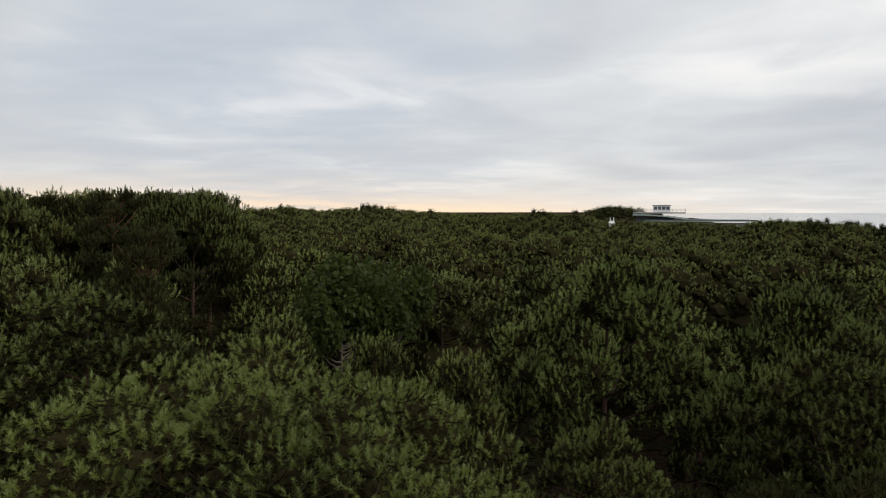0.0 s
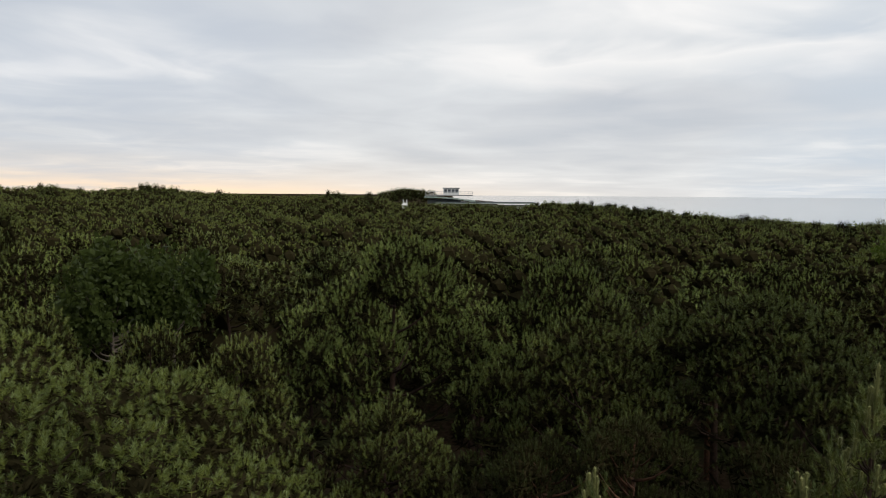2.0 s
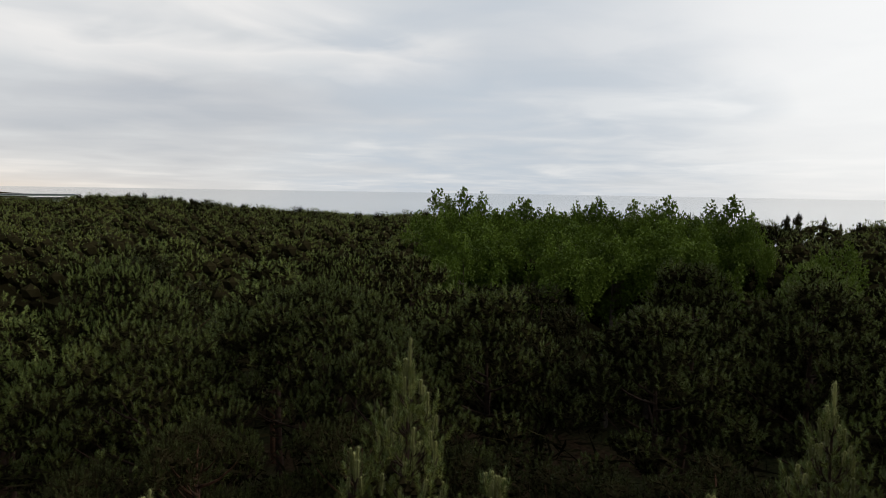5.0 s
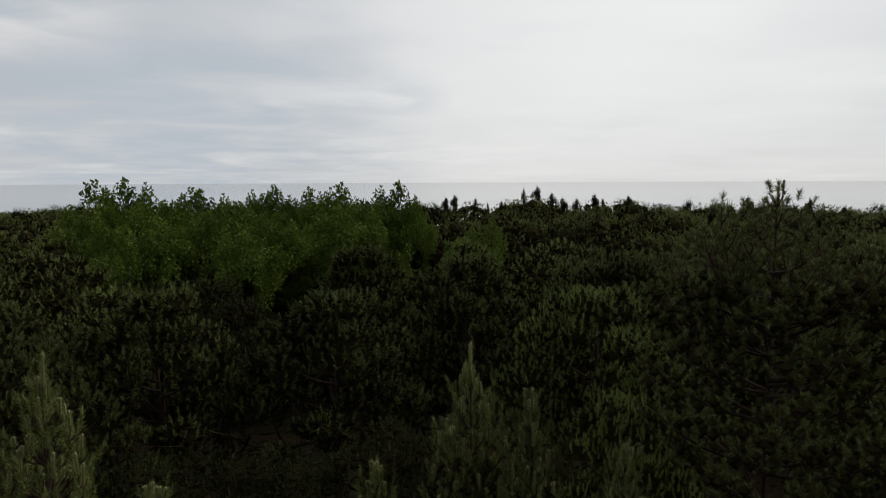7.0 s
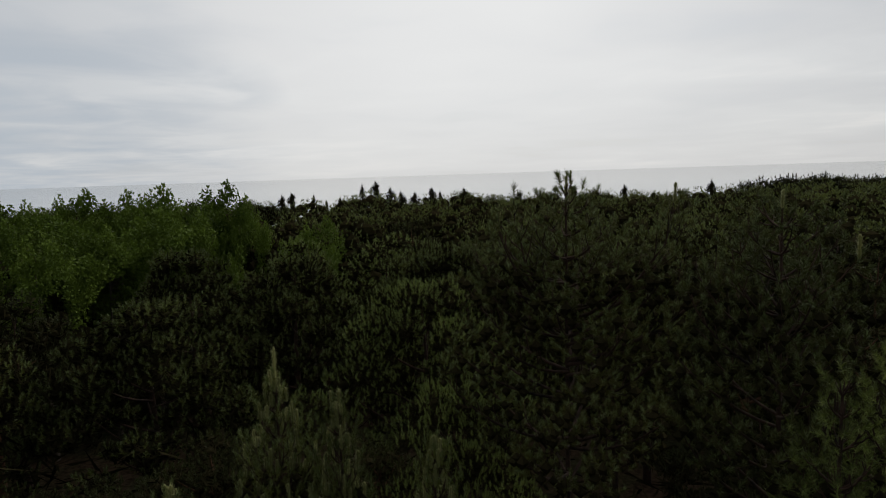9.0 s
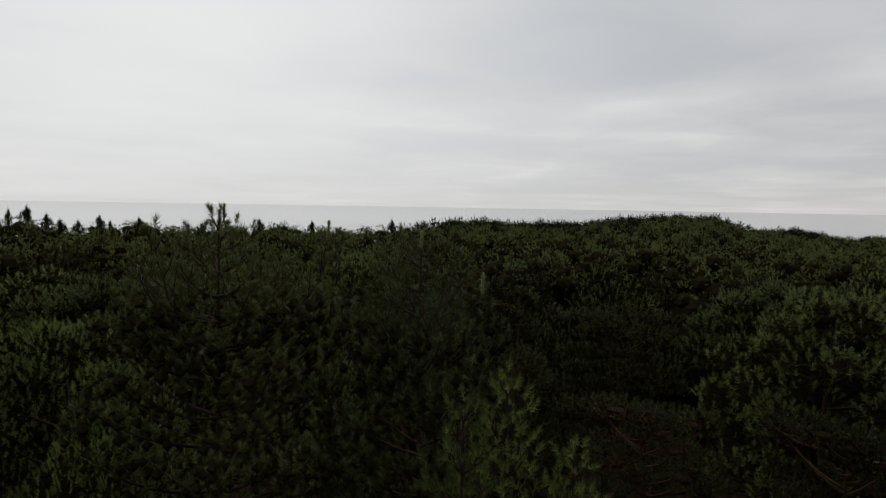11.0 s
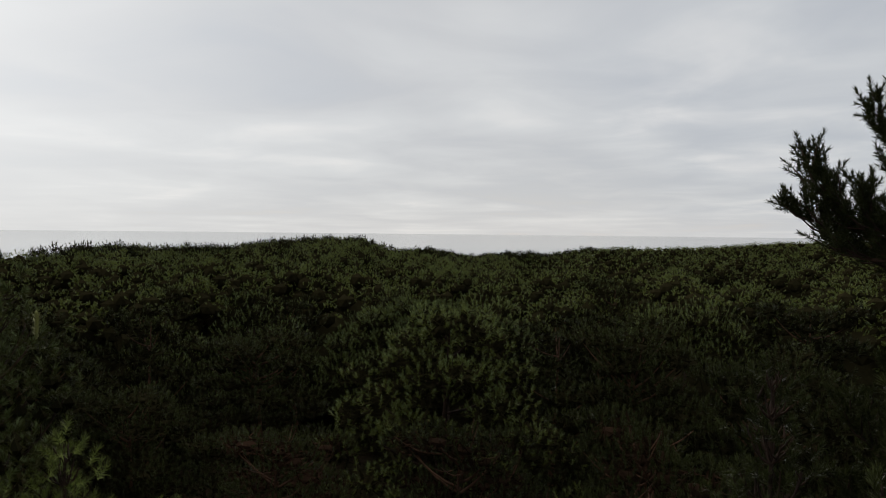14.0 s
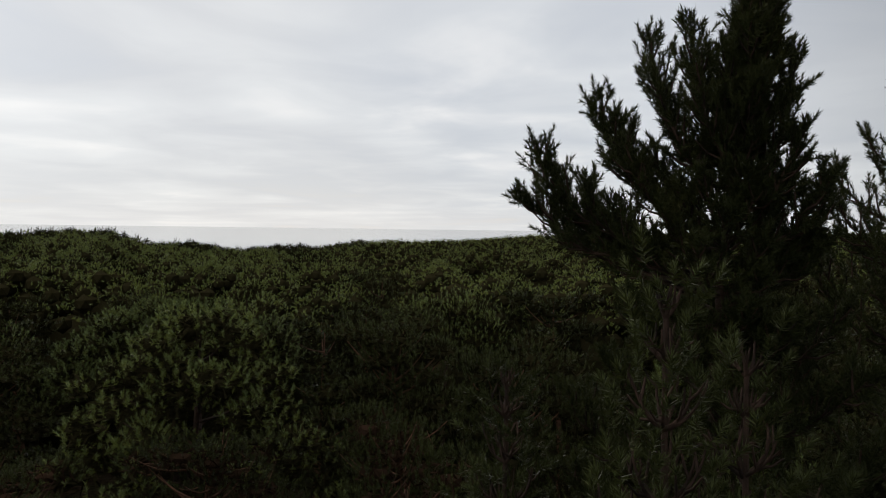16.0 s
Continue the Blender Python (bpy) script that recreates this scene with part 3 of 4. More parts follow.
for k, (r, az) in enumerate(UNSEEN_PINES):
    x, y = -math.sin(radians(az)) * r, math.cos(radians(az)) * r
    stand(NEAR["cone"][1], x, y, EYE - 0.58 * r - 0.35 if az < 45 and az > -205 else 7.5, 1.4, k)

# low dark pines, added to stand in for deep shade between the crowns
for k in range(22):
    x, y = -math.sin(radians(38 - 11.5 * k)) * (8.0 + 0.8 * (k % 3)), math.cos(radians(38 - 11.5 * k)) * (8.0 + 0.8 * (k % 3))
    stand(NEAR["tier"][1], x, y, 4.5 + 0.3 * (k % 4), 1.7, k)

# a nearer, lower ring, added to blacken the ground as shade would
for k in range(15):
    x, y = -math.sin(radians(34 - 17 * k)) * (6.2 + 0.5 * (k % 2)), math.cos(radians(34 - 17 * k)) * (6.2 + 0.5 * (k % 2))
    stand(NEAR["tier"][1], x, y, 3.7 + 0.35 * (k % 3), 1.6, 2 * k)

# more added dark pines where the ground lies in shade
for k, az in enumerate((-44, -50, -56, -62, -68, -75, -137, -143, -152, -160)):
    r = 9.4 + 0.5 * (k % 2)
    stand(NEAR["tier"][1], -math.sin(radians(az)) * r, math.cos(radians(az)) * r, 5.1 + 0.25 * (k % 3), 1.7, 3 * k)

BROAD = [leaf_tree("broadleaf_tree", 41, 8.5, 2.4, 150, 60, 0.135, LEAVES, "fresh green broad-leaved tree rising over the pines", "broadleaf trees in the pine wood"),
         leaf_tree("broadleaf_tree", 42, 8.0, 1.45, 90, 40, 0.17, LEAVES_DARK, "dark green maple-like tree in a gap between pines", "broadleaf trees in the pine wood")]


def at(az, r):
    v = heading(az)
    return v.x * r, v.y * r


for az, r, el, radius, k in [(-53.6, 31, 0.1, 2.0, 0), (-55.9, 31, 0.35, 1.8, 0), (-58.6, 32, -0.5, 2.0, 0), (-61.5, 33, -0.6, 2.0, 0),
                             (-66.5, 33, -0.8, 2.2, 0), (-70.5, 31, -0.15, 2.0, 0), (-74.6, 31, 0.0, 1.9, 0), (-64.0, 29, -1.6, 2.2, 0),
                             (-57.0, 28, -1.9, 2.2, 0), (-52.6, 28.5, -1.7, 1.7, 0), (-60.4, 28, -2.2, 2.0, 0), (-55.0, 25.5, -3.6, 1.8, 0), (-66.8, 27, -2.6, 2.0, 0), (-73.4, 28.5, -1.7, 1.9, 0), (-62.6, 25.5, -3.8, 1.8, 0), (-76.6, 30, -1.3, 1.3, 0), (-69.0, 32, -0.5, 1.8, 0), (-64.2, 33, -0.3, 1.9, 0), (-70.0, 28, -1.9, 2.2, 0), (-82.0, 27, -3.2, 1.5, 0), (7.0, 17.6, -3.1, 1.5, 1), (4.6, 17.2, -4.4, 1.2, 1), (8.8, 16.6, -5.0, 1.2, 1)]:
    stand(BROAD[k], *at(az, r), EYE + r * math.tan(radians(el)), radius, spin.uniform(0, 6.28))

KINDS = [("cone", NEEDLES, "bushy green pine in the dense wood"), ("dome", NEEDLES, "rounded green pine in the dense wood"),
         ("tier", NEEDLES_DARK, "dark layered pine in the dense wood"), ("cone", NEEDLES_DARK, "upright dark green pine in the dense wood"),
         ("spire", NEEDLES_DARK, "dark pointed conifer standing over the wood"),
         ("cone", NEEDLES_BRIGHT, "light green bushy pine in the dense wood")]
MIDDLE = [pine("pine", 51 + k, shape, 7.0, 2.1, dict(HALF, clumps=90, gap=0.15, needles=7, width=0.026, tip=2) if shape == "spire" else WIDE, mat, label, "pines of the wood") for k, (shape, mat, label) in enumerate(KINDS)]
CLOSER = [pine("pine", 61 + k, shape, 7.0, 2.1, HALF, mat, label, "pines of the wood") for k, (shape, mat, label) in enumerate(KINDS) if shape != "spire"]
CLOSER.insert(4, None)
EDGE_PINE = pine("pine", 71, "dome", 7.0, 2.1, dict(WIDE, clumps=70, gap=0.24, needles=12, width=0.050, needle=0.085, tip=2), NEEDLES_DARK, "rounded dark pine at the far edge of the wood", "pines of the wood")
# heights of the wood's edge against sky and sea: heading, rise in degrees
EDGE_NORTH = [(40, 1.6), (33, 1.75), (29, 1.2), (27.3, 1.85), (22, 1.7), (19.3, 1.8), (17.7, 1.3), (17.4, 0.35), (13.2, 0.5), (10.5, 0.18),
              (6.3, 0.5), (4, 0.28), (-0.8, -0.06), (-4.5, -0.2), (-7.8, 0), (-11.8, -0.2), (-12.6, -0.6), (-16.2, -0.7), (-20, -0.8), (-23.5, -1.0),
              (-24.7, -0.65), (-29.4, -0.6), (-34.6, -1.1), (-40, -1.45), (-47, -1.8)]
EDGE_SEA = [(-52, -1.6), (-76, -1.5), (-77.2, -1.65), (-80.2, -1.85), (-81.2, -0.85), (-82.5, -1.95), (-85.8, -1.1), (-86.6, -0.93), (-87.9, -0.99), (-89.2, -2.0),
            (-91.4, -1.44), (-93.8, -1.2), (-97, -1.7), (-103, -1.5), (-111, -1.75), (-116.7, -1.2), (-119.5, -0.95)]
EDGE_SOUTH = [(-126, -1.05), (-129.6, -1.0), (-130.7, -0.72), (-133.2, -0.5), (-137.3, -0.2), (-139.4, -0.38), (-140.6, -0.8), (-141.9, -1.2), (-144.2, -1.1), (-148.2, -1.7), (-152, -1.4), (-155, -1.4),
              (-158.8, -0.85), (-163.6, -0.94), (-168.3, -0.65), (-172, -0.35), (-176, -0.2), (-200, 0.2), (-320, 0.8)]
EDGE = EDGE_NORTH + EDGE_SEA + EDGE_SOUTH


def edge_rise(az):
    return float(np.interp(-az, [-a for a, _ in EDGE], [e for _, e in EDGE]))


def edge_reach(az):
    """How far the wood's visible edge lies."""
    return float(np.interp(-az, [-40, -17.6, -17.2, 20, 30, 50, 120, 135, 150, 165, 200, 320], [27, 27, 140, 140, 95, 52, 50, 75, 80, 110, 120, 60]))


def canopy(az, r):
    reach = edge_reach(az)
    f = min(1.0, max(0.0, (r - 14) / max(4.0, reach - 14)))
    return 7.15 + (EYE + reach * math.tan(radians(edge_rise(az))) - 7.15) * f


def free(x, y, gap):
    return all((x - a) ** 2 + (y - b) ** 2 > (gap * (1.0 + 0.25 * c)) ** 2 for a, b, c in taken)


wood = random.Random(8)
placed = 0
for _ in range(9000):
    r = 11 + 20 * wood.random() ** 0.8
    az = 42 - 252 * wood.random()
    x, y = at(az, r)
    if r > edge_reach(az) - 1.5 or not free(x, y, 2.1) or math.hypot(x - 8.8, y - 2.0) < 3.3:
        continue
    # brighter kinds north, darker kinds south: partly puts back light into needle colour
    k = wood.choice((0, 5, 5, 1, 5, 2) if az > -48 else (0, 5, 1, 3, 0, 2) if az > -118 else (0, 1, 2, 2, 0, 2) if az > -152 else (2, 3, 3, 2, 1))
    top = canopy(az, r) + 0.1 - 1.5 * wood.random() ** 1.3
    stand((CLOSER if r < 15.5 else MIDDLE)[k], x, y, top, wood.uniform(1.8, 2.6), wood.uniform(0, 6.28))
    placed += 1
    if placed >= 200:
        break
# tall pines to landward
for k, az in enumerate((37, 35, 33.2, 31.5, 29.6, 27.6, 25.6, 23.8, 22.0, 20.4, 19.0, 18.0)):
    r = 25 + 1.5 * (k % 3)
    stand(CLOSER[(2, 1, 2, 0)[k % 4]], *at(az, r), EYE + r * math.tan(radians(edge_rise(az) + 0.3)), 1.9 + 0.2 * (k % 2), k)
# dark pines behind the far house
for k, az in enumerate((-12.2, -12.8, -13.4, -14.0, -14.6, -15.2, -15.8)):
    r = 174 + 2 * (k % 2)
    stand(MIDDLE[1], *at(az, r), EYE + r * math.tan(radians(0.16 + (0.12, 0.26, 0.34, 0.4, 0.36, 0.3, 0.2)[k])), 2.6, k)
# single crowns on the far skyline
for k, (az, el) in enumerate(((13.4, 0.5), (12.9, 0.4), (10.8, 0.2), (6.7, 0.48), (6.2, 0.6), (5.7, 0.5), (5.2, 0.42), (4.6, 0.35), (1.0, 0.1), (-7.6, 0.12), (-8.4, 0.05), (-10.9, 0.0))):
    stand(MIDDLE[(3, 1, 3)[k % 3]], *at(az, 118), EYE + 118 * math.tan(radians(el + 0.2)), 1.5 + 0.2 * (k % 3), k)
# trees in front of the seaside building, and a dark row beyond it along the shore
for k, (az, el) in enumerate(((-18.4, -0.80), (-19.2, -0.68), (-20.1, -0.74), (-21.0, -0.80), (-21.9, -0.84), (-22.7, -0.90))):
    stand(MIDDLE[(0, 1)[k % 2]], *at(az, 128), EYE + 128 * math.tan(radians(el)), 1.6 + 0.2 * (k % 3), k)
for k in range(19):
    az = -24.9 - 0.52 * k + 0.2 * math.sin(5 * k)
    stand(MIDDLE[(3, 1, 0)[k % 3]], *at(az, 98), EYE + 98 * math.tan(radians(edge_rise(az) + 0.10 + 0.12 * math.sin(2.3 * k))), 1.1 + 0.25 * (k % 3), k)
# the trees that draw the edge
az = 17.0
while az > -160:
    reach = min(edge_reach(az), 96)
    if reach < 96:
        x, y = at(az, reach * wood.uniform(0.94, 1.04))
        r = math.hypot(x, y)
        sharp = -92 < az < -79
        spire = -120 < az < -76 and wood.random() < 0.4
        top = EYE + r * math.tan(radians(edge_rise(az))) + (0.65 if sharp or spire else 0.25) - abs(wood.gauss(0, 0.40 if sharp or spire else 0.16))
        stand(MIDDLE[4] if spire or sharp else EDGE_PINE if az < -118 else MIDDLE[wood.choice((0, 1, 3))], x, y, top, wood.uniform(0.7, 1.7) if spire or sharp else wood.uniform(1.6, 2.2) if az < -118 else wood.uniform(1.2, 1.7), wood.uniform(0, 6.28))
    az -= math.degrees(wood.uniform(0.6, 1.9) / reach) if -92 < az < -76 else math.degrees(1.9 / reach)


def far_wood():
    """The wood beyond, too far to tell its trees apart."""
    rng = np.random.default_rng(77)
    P, H = [], []
    for span, start, end, count in (((17.2, -52), 27, 150, 1250), ((-50, -125), 27, 60, 420), ((-120, -200), 27, 170, 1900), ((-124, -152), 38, 84, 260), ((-200, -320), 12, 60, 250),
                                    ((60, 17), 27, 80, 200), ((17.2, -40), 150, 420, 500), ((-150, -200), 170, 520, 500)):
        for _ in range(count):
            r = rng.uniform(start ** 1.6, end ** 1.6) ** (1 / 1.6)
            az = rng.uniform(span[1], span[0])
            reach = edge_reach(az)
            x, y = at(az, r)
            if x * SHORE.x + y * SHORE.y > 78 or math.hypot(x - 50, y - 157) < 9:
                continue
            top = canopy(az, r) + (-0.05 if reach < 100 else 0.1) if r <= reach else EYE + r * math.tan(radians(edge_rise(az) - (0.06 if reach > 100 else 0.2)))
            P.append((x, y, ground_z(x, y)))
            H.append(min(top, 12.5) - abs(rng.normal(0, 0.62 if r < 0.75 * reach else 0.16 + 0.001 * r)))
    P, H = np.array(P), np.array(H)
    away = np.hypot(P[:, 0], P[:, 1])
    old, fresh, dark_fill = [], [], []
    for near, clumps, tufts, size in ((True, 10, 12, 0.85), (False, 6, 8, 1.25)):
        pick = (away < 62) == near
        Q, top = P[pick], H[pick]
        n = len(Q)
        wide = rng.uniform(1.2, 2.2, (n, 1))
        a = rng.uniform(0, 2 * np.pi, (n, 1)) + np.arange(clumps)[None] * 2.39996
        rr = np.sqrt((np.arange(clumps)[None] + 0.3) / clumps) * wide * rng.uniform(0.85, 1.1, (n, clumps))
        z = top[:, None] - 0.4 - 0.95 * (rr / wide) ** 2.0 * wide * rng.uniform(0.7, 1.1, (n, clumps))
        spots = np.stack([Q[:, None, 0] + rr * np.cos(a), Q[:, None, 1] + rr * np.sin(a), z], -1).reshape(-1, 3)
        body = np.repeat(spots, tufts, 0)
        bulge = unit(rng.normal(size=body.shape) + np.array([0, 0, 0.7]))
        lump = np.repeat(rng.uniform(0.34, 0.54, len(spots)), tufts)[:, None]
        old.append(brushes(rng, body + bulge * lump * 0.9, bulge + np.array([0, 0, 0.5]), 0.07, 0.115 * size, 5, 0.052 * size, 60))
        fresh.append(brushes(rng, body + bulge * (lump + 0.04), bulge + np.array([0, 0, 0.9]), 0.04, 0.09 * size, 2, 0.036 * size, 34))
        # dark lumps: shade inside the crowns, and a screen between the trunks
        dark_fill.append(cores(rng, spots - np.array([0, 0, 0.12]), lump[::tufts, 0] * 0.80, 0.9, 0))
        dark_fill.append(cores(rng, Q * np.array([1, 1, 0]) + np.stack([0 * top, 0 * top, top - 2.2], 1), wide[:, 0] * 0.55, 0.8, 0))
        dark_fill.append(cores(rng, Q * np.array([1, 1, 0]) + np.stack([0 * top, 0 * top, top - 4.2], 1), wide[:, 0] * 1.1, 1.1, 0))
    v, f = joined(old + fresh + dark_fill)
    tagged(new("distant_wood", mesh_from("distant_wood", v, f, NEEDLES, extra=[(TIPS, sum(len(x[1]) for x in fresh)), (INNER_SHADE, sum(len(x[1]) for x in dark_fill))])),
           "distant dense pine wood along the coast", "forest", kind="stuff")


far_wood()
for model in filter(None, (*NEAR["dome"], *NEAR["cone"], *NEAR["light"], *NEAR["bare"], *NEAR["tier"], *MIDDLE, *CLOSER, *BROAD)):
    if not model.get("used"):
        for ob in (*model.children_recursive, model):
            bpy.data.objects.remove(ob)


# ---- young and tall pines close to the lookout ----
def candle_mesh():
    """A new upright shoot, one unit long: a pale stem with short needles along it and a small knot of buds."""
    rng = np.random.default_rng(3)
    u = np.linspace(0, 1, 6)
    stem, quads = tube(np.stack([0 * u, 0 * u, u], 1), 0.007 + 0.001 * u, 6)
    sides = np.concatenate([quads[:, [0, 1, 2]], quads[:, [0, 2, 3]]])
    a, z = rng.uniform(0, 2 * np.pi, 260), rng.uniform(0, 0.96, 260)
    out = np.stack([np.cos(a), np.sin(a), 0 * a], 1)
    across = np.stack([-np.sin(a), np.cos(a), 0 * a], 1) * 0.002
    base = out * 0.006 + np.array([0, 0, 1.0]) * z[:, None]
    tips = base + out * rng.uniform(0.014, 0.032, (260, 1)) + np.array([0, 0, 0.20]) * rng.uniform(0.5, 1.1, (260, 1))
    blade = np.stack([base - across, base + across, tips], 1).reshape(-1, 3)
    a = np.arange(9) * 2 * np.pi / 9
    ring = np.stack([np.cos(a), np.sin(a), 0 * a], 1)
    knot = np.concatenate([ring * 0.008 + [0, 0, 0.97], ring * 0.011 + [0, 0, 1.04], [[0, 0, 1.12]]])
    k, m = np.arange(9), (np.arange(9) + 1) % 9
    lid = np.concatenate([np.stack([k, m, m + 9], 1), np.stack([k, m + 9, k + 9], 1), np.stack([k + 9, m + 9, 0 * k + 18], 1)])
    return mesh_from("candle", *joined([(stem, sides), (blade, np.arange(len(blade)).reshape(-1, 3)), (knot, lid)]), CANDLE)


CANDLE_MESH = candle_mesh()


def tall_pine(name, seed, x, y, top, whorls, label, limbs=(), rise=(15, 70), mat=None, candle=0.0, leader=0.25, needle=0.044, blade=0.0062, count=30, gap=0.075, trunk=0.06, brushy=0.0, tuft=1.0, shoot=1.0, upright=0.6, lean=(0.0, 0.0), straight=7.8):
    """A pine built limb by limb. whorls: (below the top, limb length, limbs); limbs: (start height, tip) in the world."""
    rng = np.random.default_rng(seed)
    root = new(name)
    foot = ground_z(x, y) - 0.05
    root.matrix_basis = pose(x, y, foot)
    top = top - foot
    height = top - leader
    s = np.linspace(0, 1, 12)[:, None]
    line = np.array([0, 0, 1.0]) * height * s
    bend = rng.uniform(-0.05, 0.05, 2)
    line[:, 0] += bend[0] * np.sin(3.1 * s[:, 0])
    line[:, 1] += bend[1] * np.sin(3.1 * s[:, 0])

    def stem(z):
        """The stem's middle at a height over its foot."""
        f = max(0.0, (z - straight) / max(0.5, height - straight)) ** 1.3
        return np.array([lean[0] * f, lean[1] * f, z])

    for q in line:
        q[:2] += stem(q[2])[:2]
    piece("trunk", mesh_from("trunk", *tube(line, np.linspace(trunk, 0.009, 12), 8), BARK_DARK, True), root)
    P, A, L, candles = [np.array([[0, 0, height - 0.02]])], [np.array([[0, 0, 1.0]])], [np.array([leader * 0.6])], [(stem(height), leader)]
    for k in range(6):
        P.append((stem(height) + np.array([0, 0, leader * (k / 6 - 0.15)]))[None])
        A.append(np.array([[0, 0, 1.0]]))
        L.append(np.array([leader / 6]))
    paths, heads = [], [stem(height - 0.03)]
    for below, length, many, *bent in whorls:
        low, high = bent or rise
        start = rng.uniform(0, 6.28)
        for k in range(many):
            a = start + 2 * np.pi * k / many + rng.uniform(-0.25, 0.25)
            reach = length * rng.uniform(0.75, 1.12)
            e = np.radians(np.linspace(low + rng.uniform(-8, 8), high + rng.uniform(-8, 8), 8))
            step = np.stack([np.cos(e) * np.cos(a), np.cos(e) * np.sin(a), np.sin(e)], 1) * reach / 7
            p = np.cumsum(step, 0) - step[0] + stem(height - below * rng.uniform(0.95, 1.03))
            paths.append(p)
    for level, tip in limbs:
        begin = stem(level - foot)
        end = np.array(tip) - np.array([x, y, foot])
        q = np.linspace(0, 1, 9)[:, None]
        flat = (end - begin) * np.array([1, 1, 0])
        p = begin + flat * (1 - (1 - q) ** 1.7) + np.array([0, 0, 1.0]) * (end[2] - begin[2]) * q ** 1.35
        p[1:-1] += rng.normal(size=(7, 3)) * 0.012
        paths.append(p)
    for p in paths:
        heads.append(p[-1] - np.array([0, 0, 0.03]))
        length = np.linalg.norm(np.diff(p, axis=0), axis=1).sum()
        wood = [tube(p, np.linspace(0.007 + 0.009 * length, 0.003, len(p)), 5)]
        tangent = unit(np.gradient(p, axis=0))
        u = 0.22 if length > 0.5 else 0.35
        flip = 1
        while u < 0.97:
            i = u * (len(p) - 1)
            j = min(int(i), len(p) - 2)
            base = p[j] + (p[j + 1] - p[j]) * (i - j)
            t = tangent[j]
            side = unit(np.cross(t, rng.normal(size=3) * 0.6 + np.array([0, 0, 1.0]))) * flip
            flip = -flip
            way = unit(0.75 * t + 0.75 * side + np.array([0, 0, rng.uniform(0.1, 0.5)]))
            reach = 0.05 + 0.38 * length * (1 - u) ** 0.8 * rng.uniform(0.5, 1.0)
            reach = min(reach, 0.15 if brushy else 0.5)
            tip = base + way * reach + np.array([0, 0, 0.25 * reach])
            wood.append(tube(np.stack([base, base + way * reach * 0.55, tip]), np.array([0.006, 0.005, 0.003]), 4))
            end_way = unit(way + np.array([0, 0, 0.9]))
            heads.append(tip)
            if reach > 0.14:
                heads.append(base + (tip - base) * rng.uniform(0.5, 0.75) + rng.normal(size=3) * 0.02)
            for f, many in ((0.4, 1), (0.6, 1), (0.8, 1), (1.0, 1)) if brushy else ((0.55, 1), (0.8, 2), (1.0, 4)):
                for _ in range(many):
                    P.append((base + (tip - base) * f + (0.0 if brushy else 0.02) * rng.normal(size=3))[None])
                    A.append(unit(end_way + (0.35 if brushy else 0.9) * rng.normal(size=3))[None])
                    L.append(np.array([rng.uniform(0.06, 0.09) if brushy else rng.uniform(0.04, 0.07)]))
            if candle > 0.5 and rng.random() < 0.05:
                candles.append((tip + end_way * 0.03, rng.uniform(0.06, 0.12)))
            u += gap / length
        for f in np.arange(0.25 if brushy else 0.6, 1.0, max(0.05, 0.055 / length)):
            i = f * (len(p) - 1)
            j = min(int(i), len(p) - 2)
            for swing in (0.2, 0.8) if brushy else (0.8, 0.8):
                P.append((p[j] + (p[j + 1] - p[j]) * (i - j))[None])
                A.append(unit(tangent[j] * 1.2 + swing * rng.normal(size=3) * (1.25 - f) + np.array([0, 0, 0.3]))[None])
                L.append(np.array([rng.uniform(0.06, 0.10)]))
        if candle and p[-1][2] > height - (1.7 if candle > 0.5 else 0.4) and rng.random() < 0.85 * candle:
            candles.append((p[-1] - np.array([0, 0, 0.02]), rng.uniform(0.09, 0.18)))
        piece("limb", mesh_from("limb", *joined(wood), BARK_DARK, True), root)
    if brushy:
        P, A, L = np.concatenate(P), np.concatenate(A), np.concatenate(L)
        piece("crown", mesh_from("crown", *brushes(rng, P, A, L, needle, count, blade, 58), mat or NEEDLES), root, "long dark green needles set like brushes")
    else:
        mat = mat or NEEDLES
        H = np.array(heads)
        many = 5
        ball = unit(rng.normal(size=(len(H), many, 3)) + np.array([0, 0, 0.45]))
        Q = (H[:, None] + ball * rng.uniform(0.02, 0.10, (len(H), many, 1)) * tuft).reshape(-1, 3)
        A = unit(0.7 * ball.reshape(-1, 3) + np.array([0, 0, upright]) + 0.15 * rng.normal(size=Q.shape))
        keep = spaced(rng, Q, 0.082 * tuft)
        Q, A = Q[keep], A[keep]
        L = rng.uniform(0.06, 0.12, len(Q)) * shoot
        old, fresh = tufts(rng, Q - A * (L * 0.5)[:, None], A, L, needle * rng.uniform(0.85, 1.15, len(Q)), int(count * 0.7), blade, int(count * 0.3))
        stem = joined([old, fresh])
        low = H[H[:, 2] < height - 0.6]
        # small dark lumps for the shade inside the crown
        dark_fill = cores(rng, low - np.array([0, 0, 0.04]), rng.uniform(0.03, 0.05, len(low)) * tuft, 1.1)
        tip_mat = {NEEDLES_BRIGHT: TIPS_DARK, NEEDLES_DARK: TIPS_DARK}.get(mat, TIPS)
        piece("crown", mesh_from("crown", *joined([stem, dark_fill]), mat, extra=[(tip_mat, len(fresh[1])), (INNER_SHADE, len(dark_fill[1]))]), root, "tufts of green needles with pale tips")
    for place, long in candles if candle else ():
        ob = piece("candle", CANDLE_MESH, root, "pale upright new shoot")
        wide = rng.uniform(0.85, 1.1) * (0.75 + 1.2 * long)
